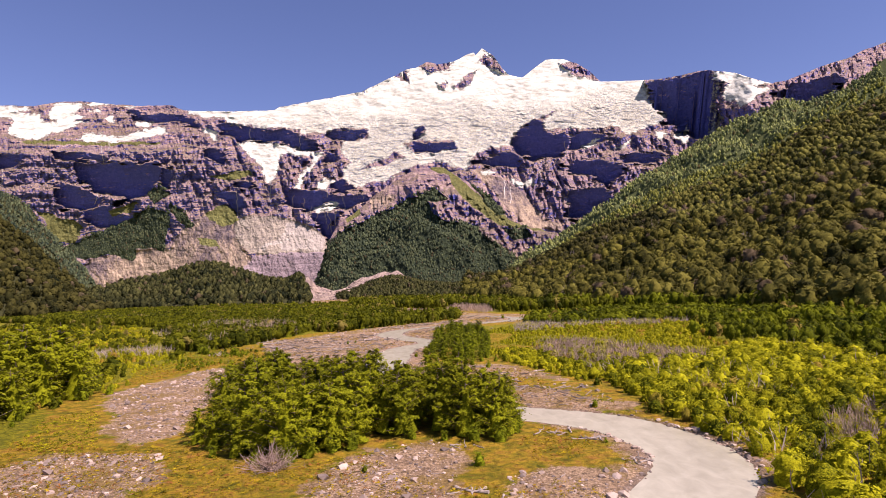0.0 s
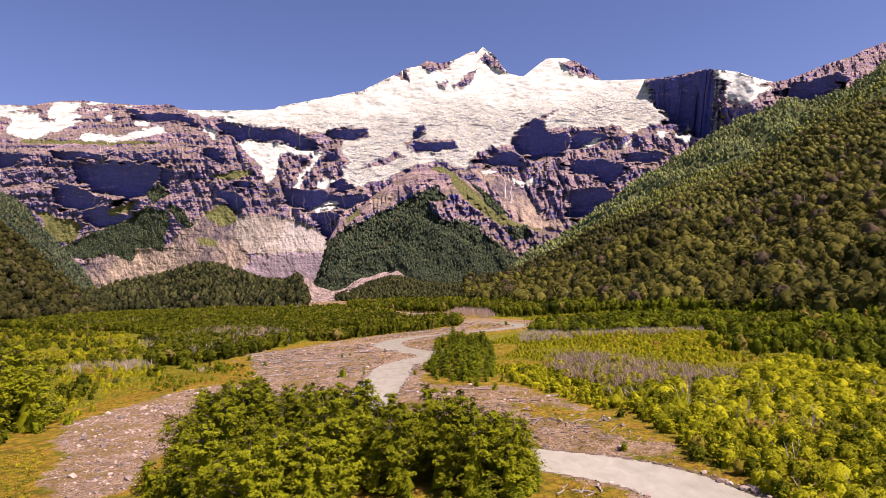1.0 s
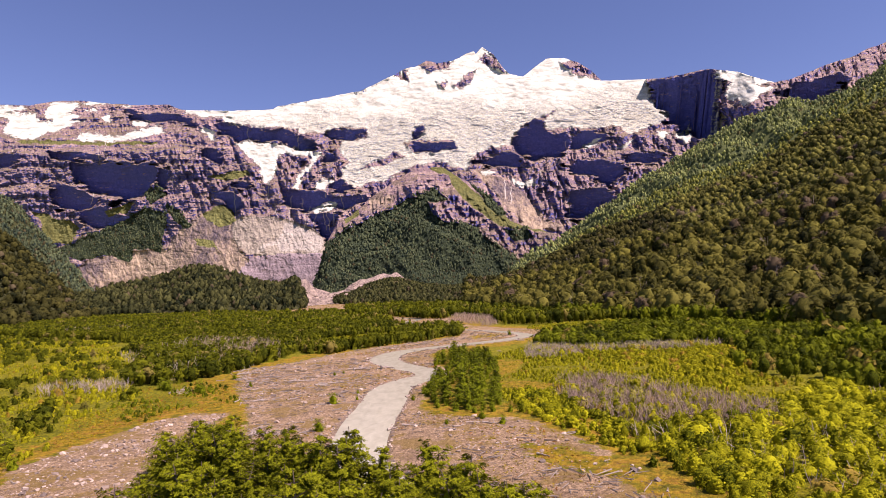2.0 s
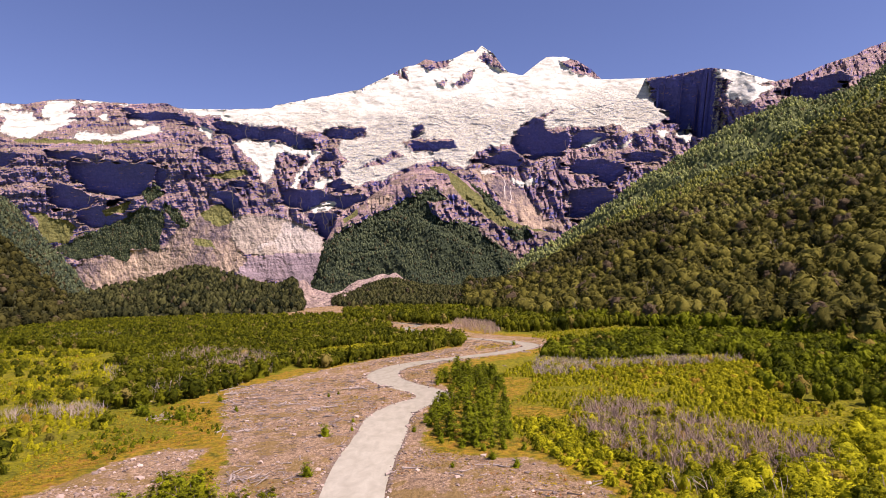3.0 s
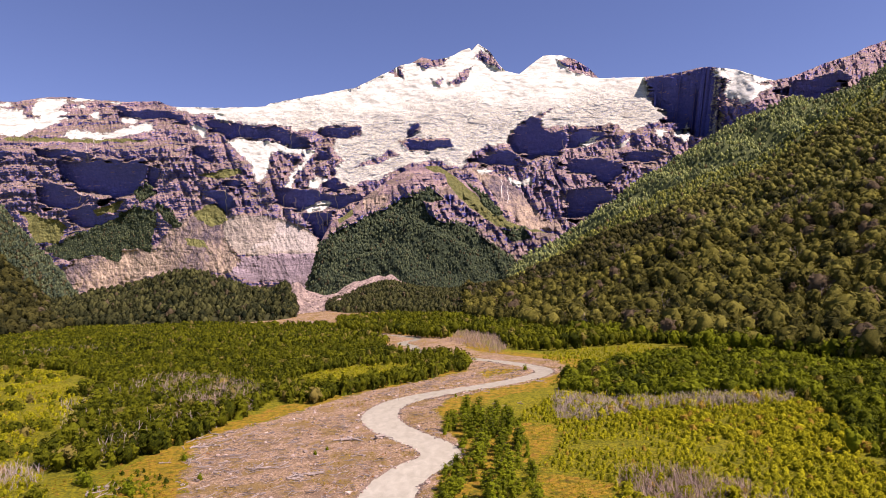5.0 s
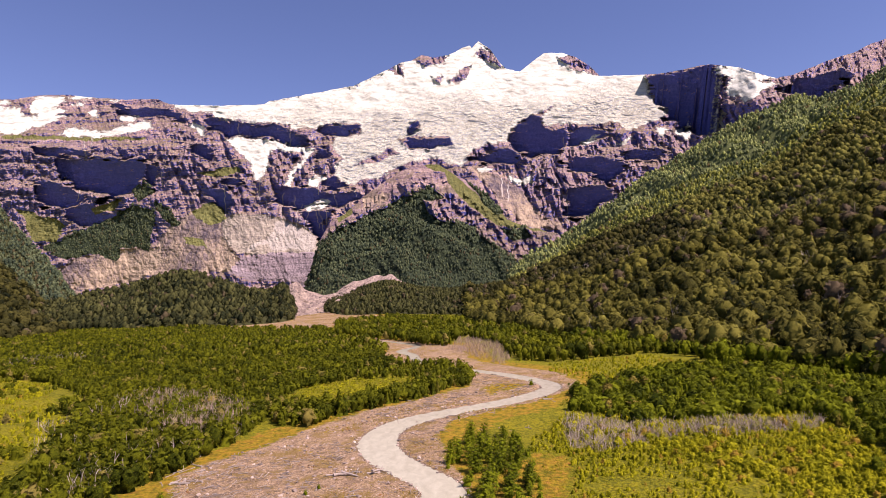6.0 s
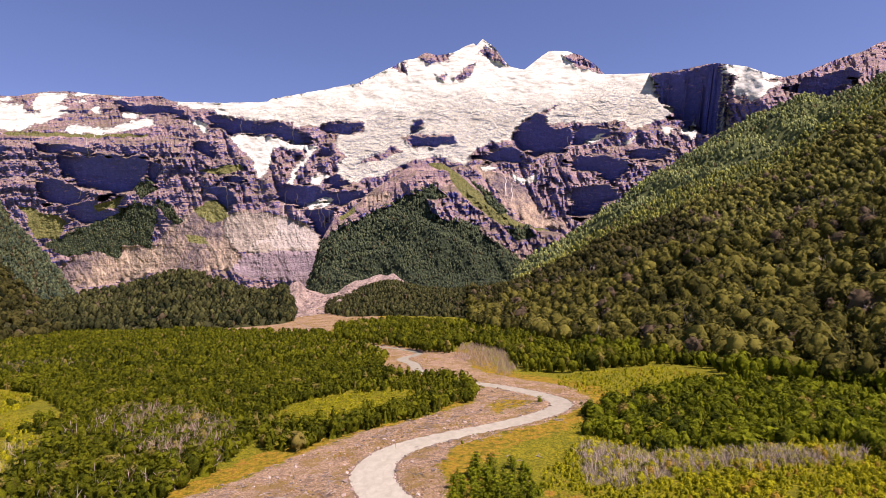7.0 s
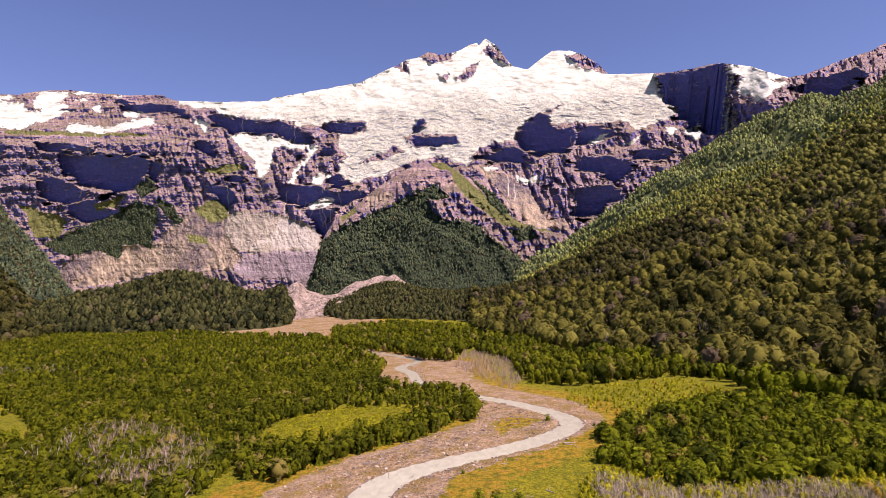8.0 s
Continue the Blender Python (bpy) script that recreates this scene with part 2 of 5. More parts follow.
def massif_material(name="mountain_rock_and_ice"):
    """Banded volcanic rock, scree, alpine turf and snow, told apart by the zones of the mountain and by steepness."""
    n = Nodes(name, 0.9, 0.2)
    band = n.noise(0.016, 8, 0.68, (0.3, 0.3, 2.2), 0.6)
    fine = n.noise(0.05, 8, 0.75)
    patch = n.noise(0.0035, 5)
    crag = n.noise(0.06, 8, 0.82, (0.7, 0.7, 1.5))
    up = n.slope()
    # violet in these tones is part rock, part distance haze put into colour
    rock = n.ramp(band, (0.34, (0.145, 0.103, 0.155)), (0.44, (0.315, 0.218, 0.235)), (0.53, (0.500, 0.352, 0.310)), (0.64, (0.700, 0.520, 0.420)))
    rock = n.mix(n.math("MULTIPLY", n.attr("ledge"), n.math("MULTIPLY", n.step(up, 0.15, 0.7), 0.75)), rock, n.mix(fine, (0.24, 0.18, 0.135), (0.52, 0.40, 0.31)))
    # darkest tones pushed to violet, shade's blue mixed into the rock colour
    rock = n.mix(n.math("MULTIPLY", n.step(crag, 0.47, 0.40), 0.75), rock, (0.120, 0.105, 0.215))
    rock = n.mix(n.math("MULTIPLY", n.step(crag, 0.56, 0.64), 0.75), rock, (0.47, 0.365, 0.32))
    # sheer faces turn blue: skylit shade and haze put into the rock colour
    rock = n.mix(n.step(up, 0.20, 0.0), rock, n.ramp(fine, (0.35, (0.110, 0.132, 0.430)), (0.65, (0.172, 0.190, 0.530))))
    turf = n.math("MULTIPLY", n.step(n.math("ADD", up, n.math("MULTIPLY", n.math("SUBTRACT", patch, 0.5), 1.6)), 0.62, 0.85), 0.55)
    rock = n.mix(turf, rock, n.mix(fine, (0.13, 0.12, 0.045), (0.26, 0.215, 0.085)))
    scree = n.ramp(n.math("ADD", n.math("MULTIPLY", n.noise(0.022, 9, 0.8, (1.6, 1.6, 0.7), 0.5), 0.6), n.math("MULTIPLY", patch, 0.4)),
                   (0.38, (0.080, 0.068, 0.090)), (0.46, (0.21, 0.165, 0.145)), (0.53, (0.38, 0.295, 0.195)), (0.62, (0.56, 0.445, 0.300)))
    pale = n.ramp(n.math("ADD", n.math("MULTIPLY", n.noise(0.06, 8, 0.8), 0.6), n.math("MULTIPLY", band, 0.4)), (0.38, (0.12, 0.10, 0.11)), (0.46, (0.27, 0.235, 0.175)), (0.60, (0.47, 0.415, 0.305)))
    grass = n.ramp(fine, (0.3, (0.08, 0.105, 0.035)), (0.7, (0.30, 0.29, 0.08)))
    wood = n.ramp(fine, (0.3, (0.022, 0.040, 0.024)), (0.7, (0.080, 0.110, 0.045)))
    # streaks stand in for weak relief shading on the snow, put into colour
    snow = n.ramp(n.noise(0.014, 9, 0.72, (0.7, 0.7, 2.4), 0.6), (0.35, (0.335, 0.34, 0.26)), (0.44, (0.49, 0.505, 0.395)), (0.55, (0.645, 0.67, 0.54)))
    drift = n.noise(0.045, 8, 0.8, (0.6, 0.6, 2.2), 0.8)
    dirty = n.ramp(drift, (0.36, (0.27, 0.262, 0.195)), (0.44, (0.50, 0.495, 0.36)), (0.56, (0.72, 0.72, 0.54)))
    tongue = n.noise(0.006, 6, 0.65, (1, 1, 1.6), 1.2)
    dirty = n.mix(n.math("MULTIPLY", n.step(tongue, 0.50, 0.62), 0.55), dirty, (0.74, 0.72, 0.55))
    dirty = n.mix(n.math("MULTIPLY", n.step(tongue, 0.46, 0.36), 0.5), dirty, (0.30, 0.275, 0.20))
    snow = n.mix(n.math("MULTIPLY", n.attr("ice"), 0.9), snow, dirty)
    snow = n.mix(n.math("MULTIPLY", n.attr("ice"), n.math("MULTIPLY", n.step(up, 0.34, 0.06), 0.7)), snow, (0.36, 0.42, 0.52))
    wob = n.math("ADD", n.math("MULTIPLY", n.math("SUBTRACT", fine, 0.5), 0.8), n.math("MULTIPLY", n.math("SUBTRACT", band, 0.5), 0.5))
    c = n.mix(n.step(n.math("ADD", n.attr("scree"), wob), 0.42, 0.58), rock, scree)
    c = n.mix(n.step(n.math("ADD", n.attr("pale"), wob), 0.42, 0.58), c, pale)
    c = n.mix(n.step(n.math("ADD", n.attr("fan"), n.math("MULTIPLY", wob, 0.5)), 0.42, 0.58), c, n.ramp(band, (0.35, (0.23, 0.185, 0.195)), (0.65, (0.43, 0.35, 0.34))))
    c = n.mix(n.step(n.math("ADD", n.attr("grass"), wob), 0.42, 0.58), c, grass)
    c = n.mix(n.step(n.math("ADD", n.attr("wood"), wob), 0.42, 0.58), c, wood)
    rag = n.math("MULTIPLY", n.math("SUBTRACT", n.noise(0.03, 8, 0.75, (1, 1, 1.8)), 0.5), 2.0)
    sn = n.step(n.math("ADD", n.attr("snow"), rag), 0.45, 0.55)
    c = n.mix(sn, c, snow)
    c = n.mix(n.step(n.attr("fall"), 0.3, 0.75), c, (0.54, 0.50, 0.42))
    rough = n.math("ADD", n.math("MULTIPLY", fine, 0.9), n.math("ADD", n.math("MULTIPLY", band, 0.6), n.math("MULTIPLY", crag, 0.6)))
    rough = n.math("MULTIPLY", rough, n.math("SUBTRACT", 1.0, n.math("MULTIPLY", n.math("MAXIMUM", n.attr("scree"), n.attr("pale")), 0.6)))
    white = n.math("MULTIPLY", drift, n.math("ADD", n.math("MULTIPLY", n.attr("ice"), 0.7), 0.12))
    n.bump(n.math("ADD", n.math("MULTIPLY", rough, n.math("SUBTRACT", 1.0, sn)), n.math("MULTIPLY", white, sn)), 1.0, 26.0)
    return n.colour(c)


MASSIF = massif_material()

# ---------------------------------------------------------------- plan of the valley, in metres
RIVER = [(-28, 38, 13), (-8, 50, 13), (12, 63, 14), (26, 75, 15), (34, 87, 14), (41, 98, 13.5), (43, 109, 13), (41, 119, 13), (37, 128, 13),
         (29, 136, 12), (18, 143, 11), (5, 151, 11), (-8, 165, 11), (-15, 180, 12), (-17, 198, 13), (-17, 222, 14), (-15, 249, 14),
         (-14, 274, 14), (-8, 292, 13), (0, 303, 12), (0, 315, 12), (-8, 330, 12), (-18, 348, 13), (-23, 368, 14), (-20, 388, 13),
         (-11, 403, 12), (5, 416, 11), (25, 428, 10), (45, 442, 10), (61, 458, 10), (68, 474, 10), (63, 494, 9), (49, 518, 8), (30, 541, 7),
         (8, 566, 6), (-8, 600, 6), (-14, 640, 7), (-24, 672, 8), (-10, 705, 5), (-30, 745, 5), (-85, 815, 3), (-120, 900, 2.5), (-150, 980, 2), (-220, 1180, 2)]
CORRIDOR = [(-40, 188), (-48, 205), (-54, 235), (-64, 262), (-80, 300), (-86, 339), (-75, 361), (-52, 395), (-45, 414), (-29, 431), (-6, 449),
            (21, 482), (25, 500), (20, 545), (5, 572), (-24, 591), (-39, 594), (-36, 675), (-44, 728), (-70, 789), (-107, 850), (-130, 930),
            (-187, 961), (-244, 986), (-308, 1063), (-325, 1290), (-428, 1853), (-252, 1910), (-88, 1248), (-81, 1167), (-135, 1007),
            (-116, 894), (-80, 828), (-34, 769), (3, 719), (33, 693), (32, 633), (33, 585), (55, 557), (68, 540), (82, 514)]
CORRIDOR += [(85, 480), (72, 455), (50, 430), (30, 416), (10, 400), (2, 375), (2, 340), (6, 318), (2, 300), (-2, 270), (-3, 235), (8, 226),
             (23, 218), (31, 210), (36, 190), (43, 166), (46, 135), (17, 150), (-5, 160), (-28, 178)]
BARS = [[(-93, 188), (-86, 214), (-82, 231), (-75, 244), (-62, 240), (-60, 211), (-55, 151), (-50, 134), (-55, 124), (-69, 142)],
        [(-75, 100), (-70, 121), (-48, 119), (-42, 104), (-45, 90), (-80, 80)],
        [(-17, 103), (-10, 115), (0, 121), (6, 116), (5, 101), (0, 82), (-16, 84)],
        [(8, 80), (11, 98), (19, 101), (30, 98), (29, 84)]]
CLUMP = [(-43, 120), (-27, 107), (-11, 119), (0, 123), (12, 115), (17, 127), (17, 136), (6, 144), (-8, 154), (-22, 166), (-38, 183), (-55, 196),
         (-58, 180), (-50, 150)]
ISLAND = [(-1, 268), (1, 247), (10, 228), (20, 228), (24, 260), (28, 300), (32, 345), (30, 370), (6, 366), (3, 335), (9, 312), (3, 288)]
FOREST = [(-76, 404), (-54, 399), (-45, 415), (-29, 431), (-6, 451), (23, 486), (26, 508), (22, 548), (-23, 574), (-37, 593), (-37, 676),
          (-70, 790), (-139, 933), (-274, 1011), (-480, 1120), (-698, 1191), (-800, 1150), (-650, 880), (-400, 650), (-262, 560), (-190, 480),
          (-202, 464), (-167, 420), (-130, 311), (-111, 301), (-98, 312), (-85, 352), (-79, 393)]
CLEARING = [(-82, 446), (-52, 452), (-18, 476), (-3, 500), (-10, 515), (-42, 523), (-78, 496)]
BAND = [(-108, 851), (-31, 738), (18, 685), (40, 690), (66, 570), (90, 560), (140, 580), (200, 580), (150, 640), (118, 710), (90, 865), (60, 1000),
        (-60, 1100), (-130, 1005)]
DEAD_A = [(41, 250), (46, 217), (59, 198), (80, 188), (97, 214), (85, 239), (74, 275), (50, 280)]
DEAD_B = [(48, 347), (58, 341), (80, 350), (102, 352), (127, 357), (142, 354), (160, 372), (128, 377), (99, 371), (80, 376), (57, 394)]
DEAD_C = [(58, 98), (74, 105), (95, 133), (75, 121)]
DEAD_D = [(18, 664), (49, 561), (61, 569), (66, 686), (33, 773)]
DEAD_E = [(-133, 410), (-104, 385), (-84, 402), (-91, 433), (-136, 480), (-163, 485)]
DEAD_F = [(-355, 655), (-300, 690), (-300, 707), (-362, 745), (-381, 693)]
DEAD_G = [(-118, 292), (-150, 285), (-160, 300), (-128, 315)]
SHRUBS_NEAR = [(43, 80), (50, 98), (52, 112), (49, 124), (48, 140), (48, 168), (45, 205), (60, 198), (90, 205), (130, 250), (140, 180), (95, 60), (40, 66)]
SHRUBS_SIDE = [(130, 250), (120, 280), (150, 330), (158, 392), (262, 380), (330, 330), (290, 200), (140, 100), (110, 130), (140, 180)]
SHRUBS_FAR = [(60, 398), (80, 380), (100, 375), (128, 380), (160, 376), (262, 380), (225, 475), (190, 520), (135, 495), (96, 476), (80, 452)]
MEADOW = [(22, 235), (34, 212), (46, 205), (60, 198), (90, 205), (130, 250), (120, 280), (150, 330), (158, 392), (60, 404), (45, 385), (33, 345), (28, 300)]
MEADOW_OCHRE = [(18, 335), (35, 345), (46, 336), (39, 307), (30, 290), (46, 271), (41, 258), (27, 262), (24, 292)]
MEADOW_EAST = [(92, 245), (128, 255), (122, 280), (150, 330), (158, 366), (135, 352), (100, 348), (66, 343), (84, 325), (100, 290)]
BANK_LEFT = [(-95, 200), (-110, 240), (-105, 280), (-125, 300), (-90, 318), (-80, 300), (-66, 262), (-64, 247), (-82, 242)]
MEADOW_FAR = [(76, 522), (94, 478), (131, 498), (182, 521), (164, 578), (123, 568), (83, 555)]
MEADOW_LEFT = [(-95, 200), (-110, 240), (-105, 280), (-135, 305), (-170, 420), (-205, 464), (-262, 560), (-420, 650), (-700, 700), (-500, 350), (-200, 150), (-110, 120), (-98, 160)]
RIGHT_BANK = [(34, 205), (45, 168), (50, 205), (46, 240), (34, 260), (27, 250), (24, 232)]
NEAR_TURF = [(-85, 80), (-95, 140), (-60, 125), (-40, 122), (-25, 105), (0, 120), (15, 114), (22, 128), (33, 112), (32, 95), (20, 78)]
FOOT = [(190, 520), (225, 475), (262, 380), (330, 330), (420, 330), (300, 500), (220, 600), (150, 720), (120, 712), (145, 637), (174, 604)]
FOREST_FRONT = [(-79, 393), (-98, 312), (-130, 311), (-205, 464), (-150, 500), (-95, 440)]
BUSHES = [(-31, 249, 3.5), (-29, 212, 3.2), (-24, 256, 1.4), (-5, 251, 1.8), (3, 237, 2), (-40, 312, 1.6), (-37, 317, 1.5), (-85, 281, 3.4), (-105, 293, 4.5), (-83, 313, 2.6),
          (15, 219, 2.4), (20, 212, 2.2), (24, 226, 2.0), (5, 214, 1.4), (-51, 201, 5), (-56, 206, 4.5), (8, 104, 2.4), (37, 143, 1.8), (31, 114, 0.9), (-10, 103, 1.2),
          (-70, 291, 2.2), (-87, 283, 4.2), (-102, 290, 4.5), (-25, 267, 1.4), (57, 477, 3.2), (11, 401, 1.6), (-96, 180, 3.5), (-93, 188, 3.0)]
JAMS = [(-53, 301, 9, 3, 2.5, 5), (-41, 290, 16, 2.6, 2, 4.5), (-27, 329, 9, 4, 3, 7), (-93, 284, 8, 3, 2.5, 6), (-79, 312, 6, 6, 3, 6), (-44, 212, 6, 3, 3, 6), (7, 91, 5, 2, 1.5, 3.5),
        (24, 123, 8, 2.4, 1.5, 3.5), (30, 117, 8, 2, 1.5, 3.5), (33, 103, 5, 1.5, 1.5, 4), (48, 108, 4, 1.5, 2, 4), (8, 115, 4, 2, 1.5, 3), (-82, 341, 5, 5, 3, 6), (62, 432, 4, 4, 3, 6),
        (28, 412, 8, 6, 2, 4), (30, 380, 5, 8, 2, 4), (10, 212, 6, 5, 2, 5), (-8, 214, 4, 3, 2, 5), (-85, 330, 5, 6, 3, 7), (-62, 258, 8, 8, 2, 5)]
TURF_PATCHES = [[(-112, 296), (-92, 318), (-82, 345), (-66, 382), (-48, 405), (-30, 424), (-36, 432), (-60, 410), (-80, 380), (-105, 340)],
                [(20, 180), (28, 168), (42, 148), (50, 150), (46, 172), (36, 182), (24, 190)],
                [(32, 452), (28, 472), (36, 486), (58, 480), (48, 472), (40, 464)],
                [(30, 392), (48, 412), (60, 430), (70, 428), (66, 400), (45, 388)]]
LUSH = [(-92, 152), (-84, 165), (-74, 148), (-62, 124), (-66, 118), (-80, 128)]
THICKET = [(-93, 146), (-102, 165), (-98, 182), (-106, 205), (-133, 230), (-155, 190), (-140, 138)]


def distance_to(poly, x, y):
    """Signed distance to a closed outline: positive inside."""
    p = np.array(poly, float)
    q = np.roll(p, -1, 0)
    best, inside = np.full(x.shape, 1e9), np.zeros(x.shape, bool)
    for (ax, ay), (bx, by) in zip(p, q):
        dx, dy = bx - ax, by - ay
        t = np.clip(((x - ax) * dx + (y - ay) * dy) / (dx * dx + dy * dy), 0, 1)
        best = np.minimum(best, (x - ax - t * dx) ** 2 + (y - ay - t * dy) ** 2)
        if dy:
            inside ^= ((ay > y) != (by > y)) & (x < ax + dx * (y - ay) / dy)
    return np.where(inside, 1, -1) * np.sqrt(best)


def smooth_line(points, steps=8):
    """A Catmull-Rom line through the points."""
    p = np.array(points, float)
    p = np.vstack([2 * p[0] - p[1], p, 2 * p[-1] - p[-2]])
    t = np.linspace(0, 1, steps, endpoint=False)[:, None]
    out = [0.5 * (2 * b + (c - a) * t + (2 * a - 5 * b + 4 * c - d) * t**2 + (3 * b - a - 3 * c + d) * t**3)
           for a, b, c, d in zip(p, p[1:], p[2:], p[3:])]
    return np.vstack(out + [p[-2:-1]])


COURSE = smooth_line(RIVER, 5)


def river_edge(x, y):
    """Distance outside the water's edge; negative in the river."""
    best = np.full(x.shape, 1e9)
    for (ax, ay, aw), (bx, by, bw) in zip(COURSE, COURSE[1:]):
        dx, dy = bx - ax, by - ay
        t = np.clip(((x - ax) * dx + (y - ay) * dy) / (dx * dx + dy * dy + 1e-9), 0, 1)
        best = np.minimum(best, np.hypot(x - ax - t * dx, y - ay - t * dy) - 0.5 * (aw + t * (bw - aw)))
    return best


def hashed(i, j, seed):
    h = np.sin(i * 127.1 + j * 311.7 + seed * 74.7) * 43758.5453
    return h - np.floor(h)


def lumps(x, y, size, seed=0, octaves=4, gain=0.5):
    """Value noise from -1 to 1."""
    total, amp, norm = np.zeros(np.shape(x)), 1.0, 0.0
    for o in range(octaves):
        u, v = x / size * 2**o + 17.3 * o, y / size * 2**o - 9.1 * o
        i, j = np.floor(u), np.floor(v)
        f, g = u - i, v - j
        f, g = f * f * (3 - 2 * f), g * g * (3 - 2 * g)
        a, b, c, d = hashed(i, j, seed), hashed(i + 1, j, seed), hashed(i, j + 1, seed), hashed(i + 1, j + 1, seed)
        total += amp * (2 * (a + (b - a) * f + (c - a) * g + (a - b - c + d) * f * g) - 1)
        norm += amp
        amp *= gain
    return total / norm


LATTICE = np.random.default_rng(77).random((256, 256)).astype(np.float32) * 2 - 1


def grain(x, y, size, seed=0, octaves=4, gain=0.5):
    """Value noise from -1 to 1 out of a table: quicker, for the finely divided rock faces."""
    x, y = np.broadcast_arrays(x, y)
    total, amp, norm = np.zeros(x.shape, np.float32), 1.0, 0.0
    for o in range(octaves):
        u, v = x / size * 2**o + 17.3 * o + 5.7 * seed, y / size * 2**o - 9.1 * o + 11.3 * seed
        i, j = np.floor(u).astype(np.int32), np.floor(v).astype(np.int32)
        f, g = (u - i).astype(np.float32), (v - j).astype(np.float32)
        f, g = f * f * (3 - 2 * f), g * g * (3 - 2 * g)
        i0, i1, j0, j1 = i & 255, (i + 1) & 255, j & 255, (j + 1) & 255
        a, b, c, d = LATTICE[i0, j0], LATTICE[i1, j0], LATTICE[i0, j1], LATTICE[i1, j1]
        total += amp * (a + (b - a) * f + (c - a) * g + (a - b - c + d) * f * g)
        norm += amp
        amp *= gain
    return total / norm


def floor_height(x, y):
    """The valley floor: uneven ground, low banks, and the river bed."""
    x, y = np.asarray(x, float), np.asarray(y, float)
    e = river_edge(x, y)
    z = 0.35 * lumps(x, y, 26, 1) + 0.22 * lumps(x, y, 5, 2, 3)
    z = z * np.clip(e / 6, 0.1, 1) + 0.25 * np.clip(e / 5, 0, 1)
    return np.where(e < 0, -0.9, z - 0.35 * np.clip(1 - e / 1.5, 0, 1))


def mesh_object(name, verts, faces, material, smooth=True, attributes=None, parent=None):
    """One mesh from arrays; faces is an (n, k) array of vertex numbers."""
    me = bpy.data.meshes.new(name)
    verts, faces = np.asarray(verts, np.float32), np.asarray(faces, np.int32)
    n, k = faces.shape
    me.vertices.add(len(verts))
    me.vertices.foreach_set("co", verts.ravel())
    me.loops.add(n * k)
    me.loops.foreach_set("vertex_index", faces.ravel())
    me.polygons.add(n)
    me.polygons.foreach_set("loop_start", np.arange(0, n * k, k, dtype=np.int32))
    me.polygons.foreach_set("loop_total", np.full(n, k, np.int32))
    me.polygons.foreach_set("use_smooth", np.full(n, smooth))
    for key, values in (attributes or {}).items():
        me.attributes.new(key, "FLOAT", "POINT").data.foreach_set("value", np.asarray(values, np.float32).ravel())
    me.materials.append(material)
    me.update(calc_edges=True)
    ob = new(name, me)
    if parent:
        ob.parent = parent
    return ob


def grid_faces(rows, cols):
    i = np.arange(rows * cols).reshape(rows, cols)
    return np.stack([i[:-1, :-1], i[:-1, 1:], i[1:, 1:], i[1:, :-1]], -1).reshape(-1, 4)


# ---------------------------------------------------------------- ground and river
def graded(start, stop, first, growth, cap):
    out, s = [start], first
    while out[-1] < stop:
        out.append(out[-1] + s)
        s = min(s * growth, cap)
    return np.array(out)


def build_ground():
    ys = np.concatenate([np.linspace(-400, 56, 14), graded(60, 5200, 1.1, 1.0095, 240)])
    half = graded(0, 4200, 1.15, 1.0, 1.15)[:78]
    half = np.concatenate([half, graded(half[-1] + 1.0, 4600, 1.0, 1.04, 240)])
    xs = np.concatenate([-half[:0:-1], half])
    x, y = np.meshgrid(xs, ys)
    inside = distance_to(CORRIDOR, x, y)
    for bar in BARS:
        inside = np.maximum(inside, distance_to(bar, x, y))
    for patch in TURF_PATCHES:
        inside = np.minimum(inside, -distance_to(patch, x, y))
    e = river_edge(x, y)
    inside = np.maximum(inside, 2.0 - e)
    warp = 6 * lumps(x, y, 16, 5, 5, 0.6)
    gravel = np.clip(0.5 + (inside + warp) / 12, 0, 1)
    ochre = np.clip(0.95 - np.abs(inside + 7 + warp) / 19, 0, 1)
    near = np.clip(1 - np.maximum(np.abs(x + 20) - 70, 0) / 20, 0, 1) * np.clip((135 - y) / 25, 0, 1)
    ochre = np.maximum(ochre, 0.62 * near + 0.2 * near * lumps(x, y, 9, 8))
    ochre = np.maximum(ochre, 0.8 * np.clip(0.5 + (distance_to(MEADOW_OCHRE, x, y) + warp) / 14, 0, 1))
    wet = np.clip(1 - e / 3.5, 0, 1)
    ob = mesh_object("ground", np.stack([x, y, floor_height(x, y)], -1).reshape(-1, 3), grid_faces(len(ys), len(xs)), GROUND, True,
                     {"gravel": gravel, "ochre": ochre, "wet": wet})
    return tagged(ob, "valley floor of gravel bars, ochre turf and yellow-green meadow", "ground", kind="structure")


def build_river():
    c = smooth_line(RIVER, 10)
    d = np.gradient(c[:, :2], axis=0)
    d /= np.linalg.norm(d, axis=1)[:, None]
    side = np.stack([d[:, 1], -d[:, 0]], 1)
    across = np.linspace(-1, 1, 9)
    w = 0.5 * c[:, 2] + 1.2
    pts = c[:, None, :2] + side[:, None] * (across[None, :, None] * w[:, None, None])
    z = np.full(pts.shape[:2], -0.22)
    ob = mesh_object("water", np.dstack([pts, z]).reshape(-1, 3), grid_faces(len(c), 9), WATER)
    return tagged(ob, "milky grey-white glacier river winding through gravel", "river", kind="structure")


build_ground()
build_river()


# ---------------------------------------------------------------- hills
EYE0 = np.array((0.94, 6.3, 29.0))     # bearings (a) and rises (r) below are in thousandths from the camera's start, fitted to its view


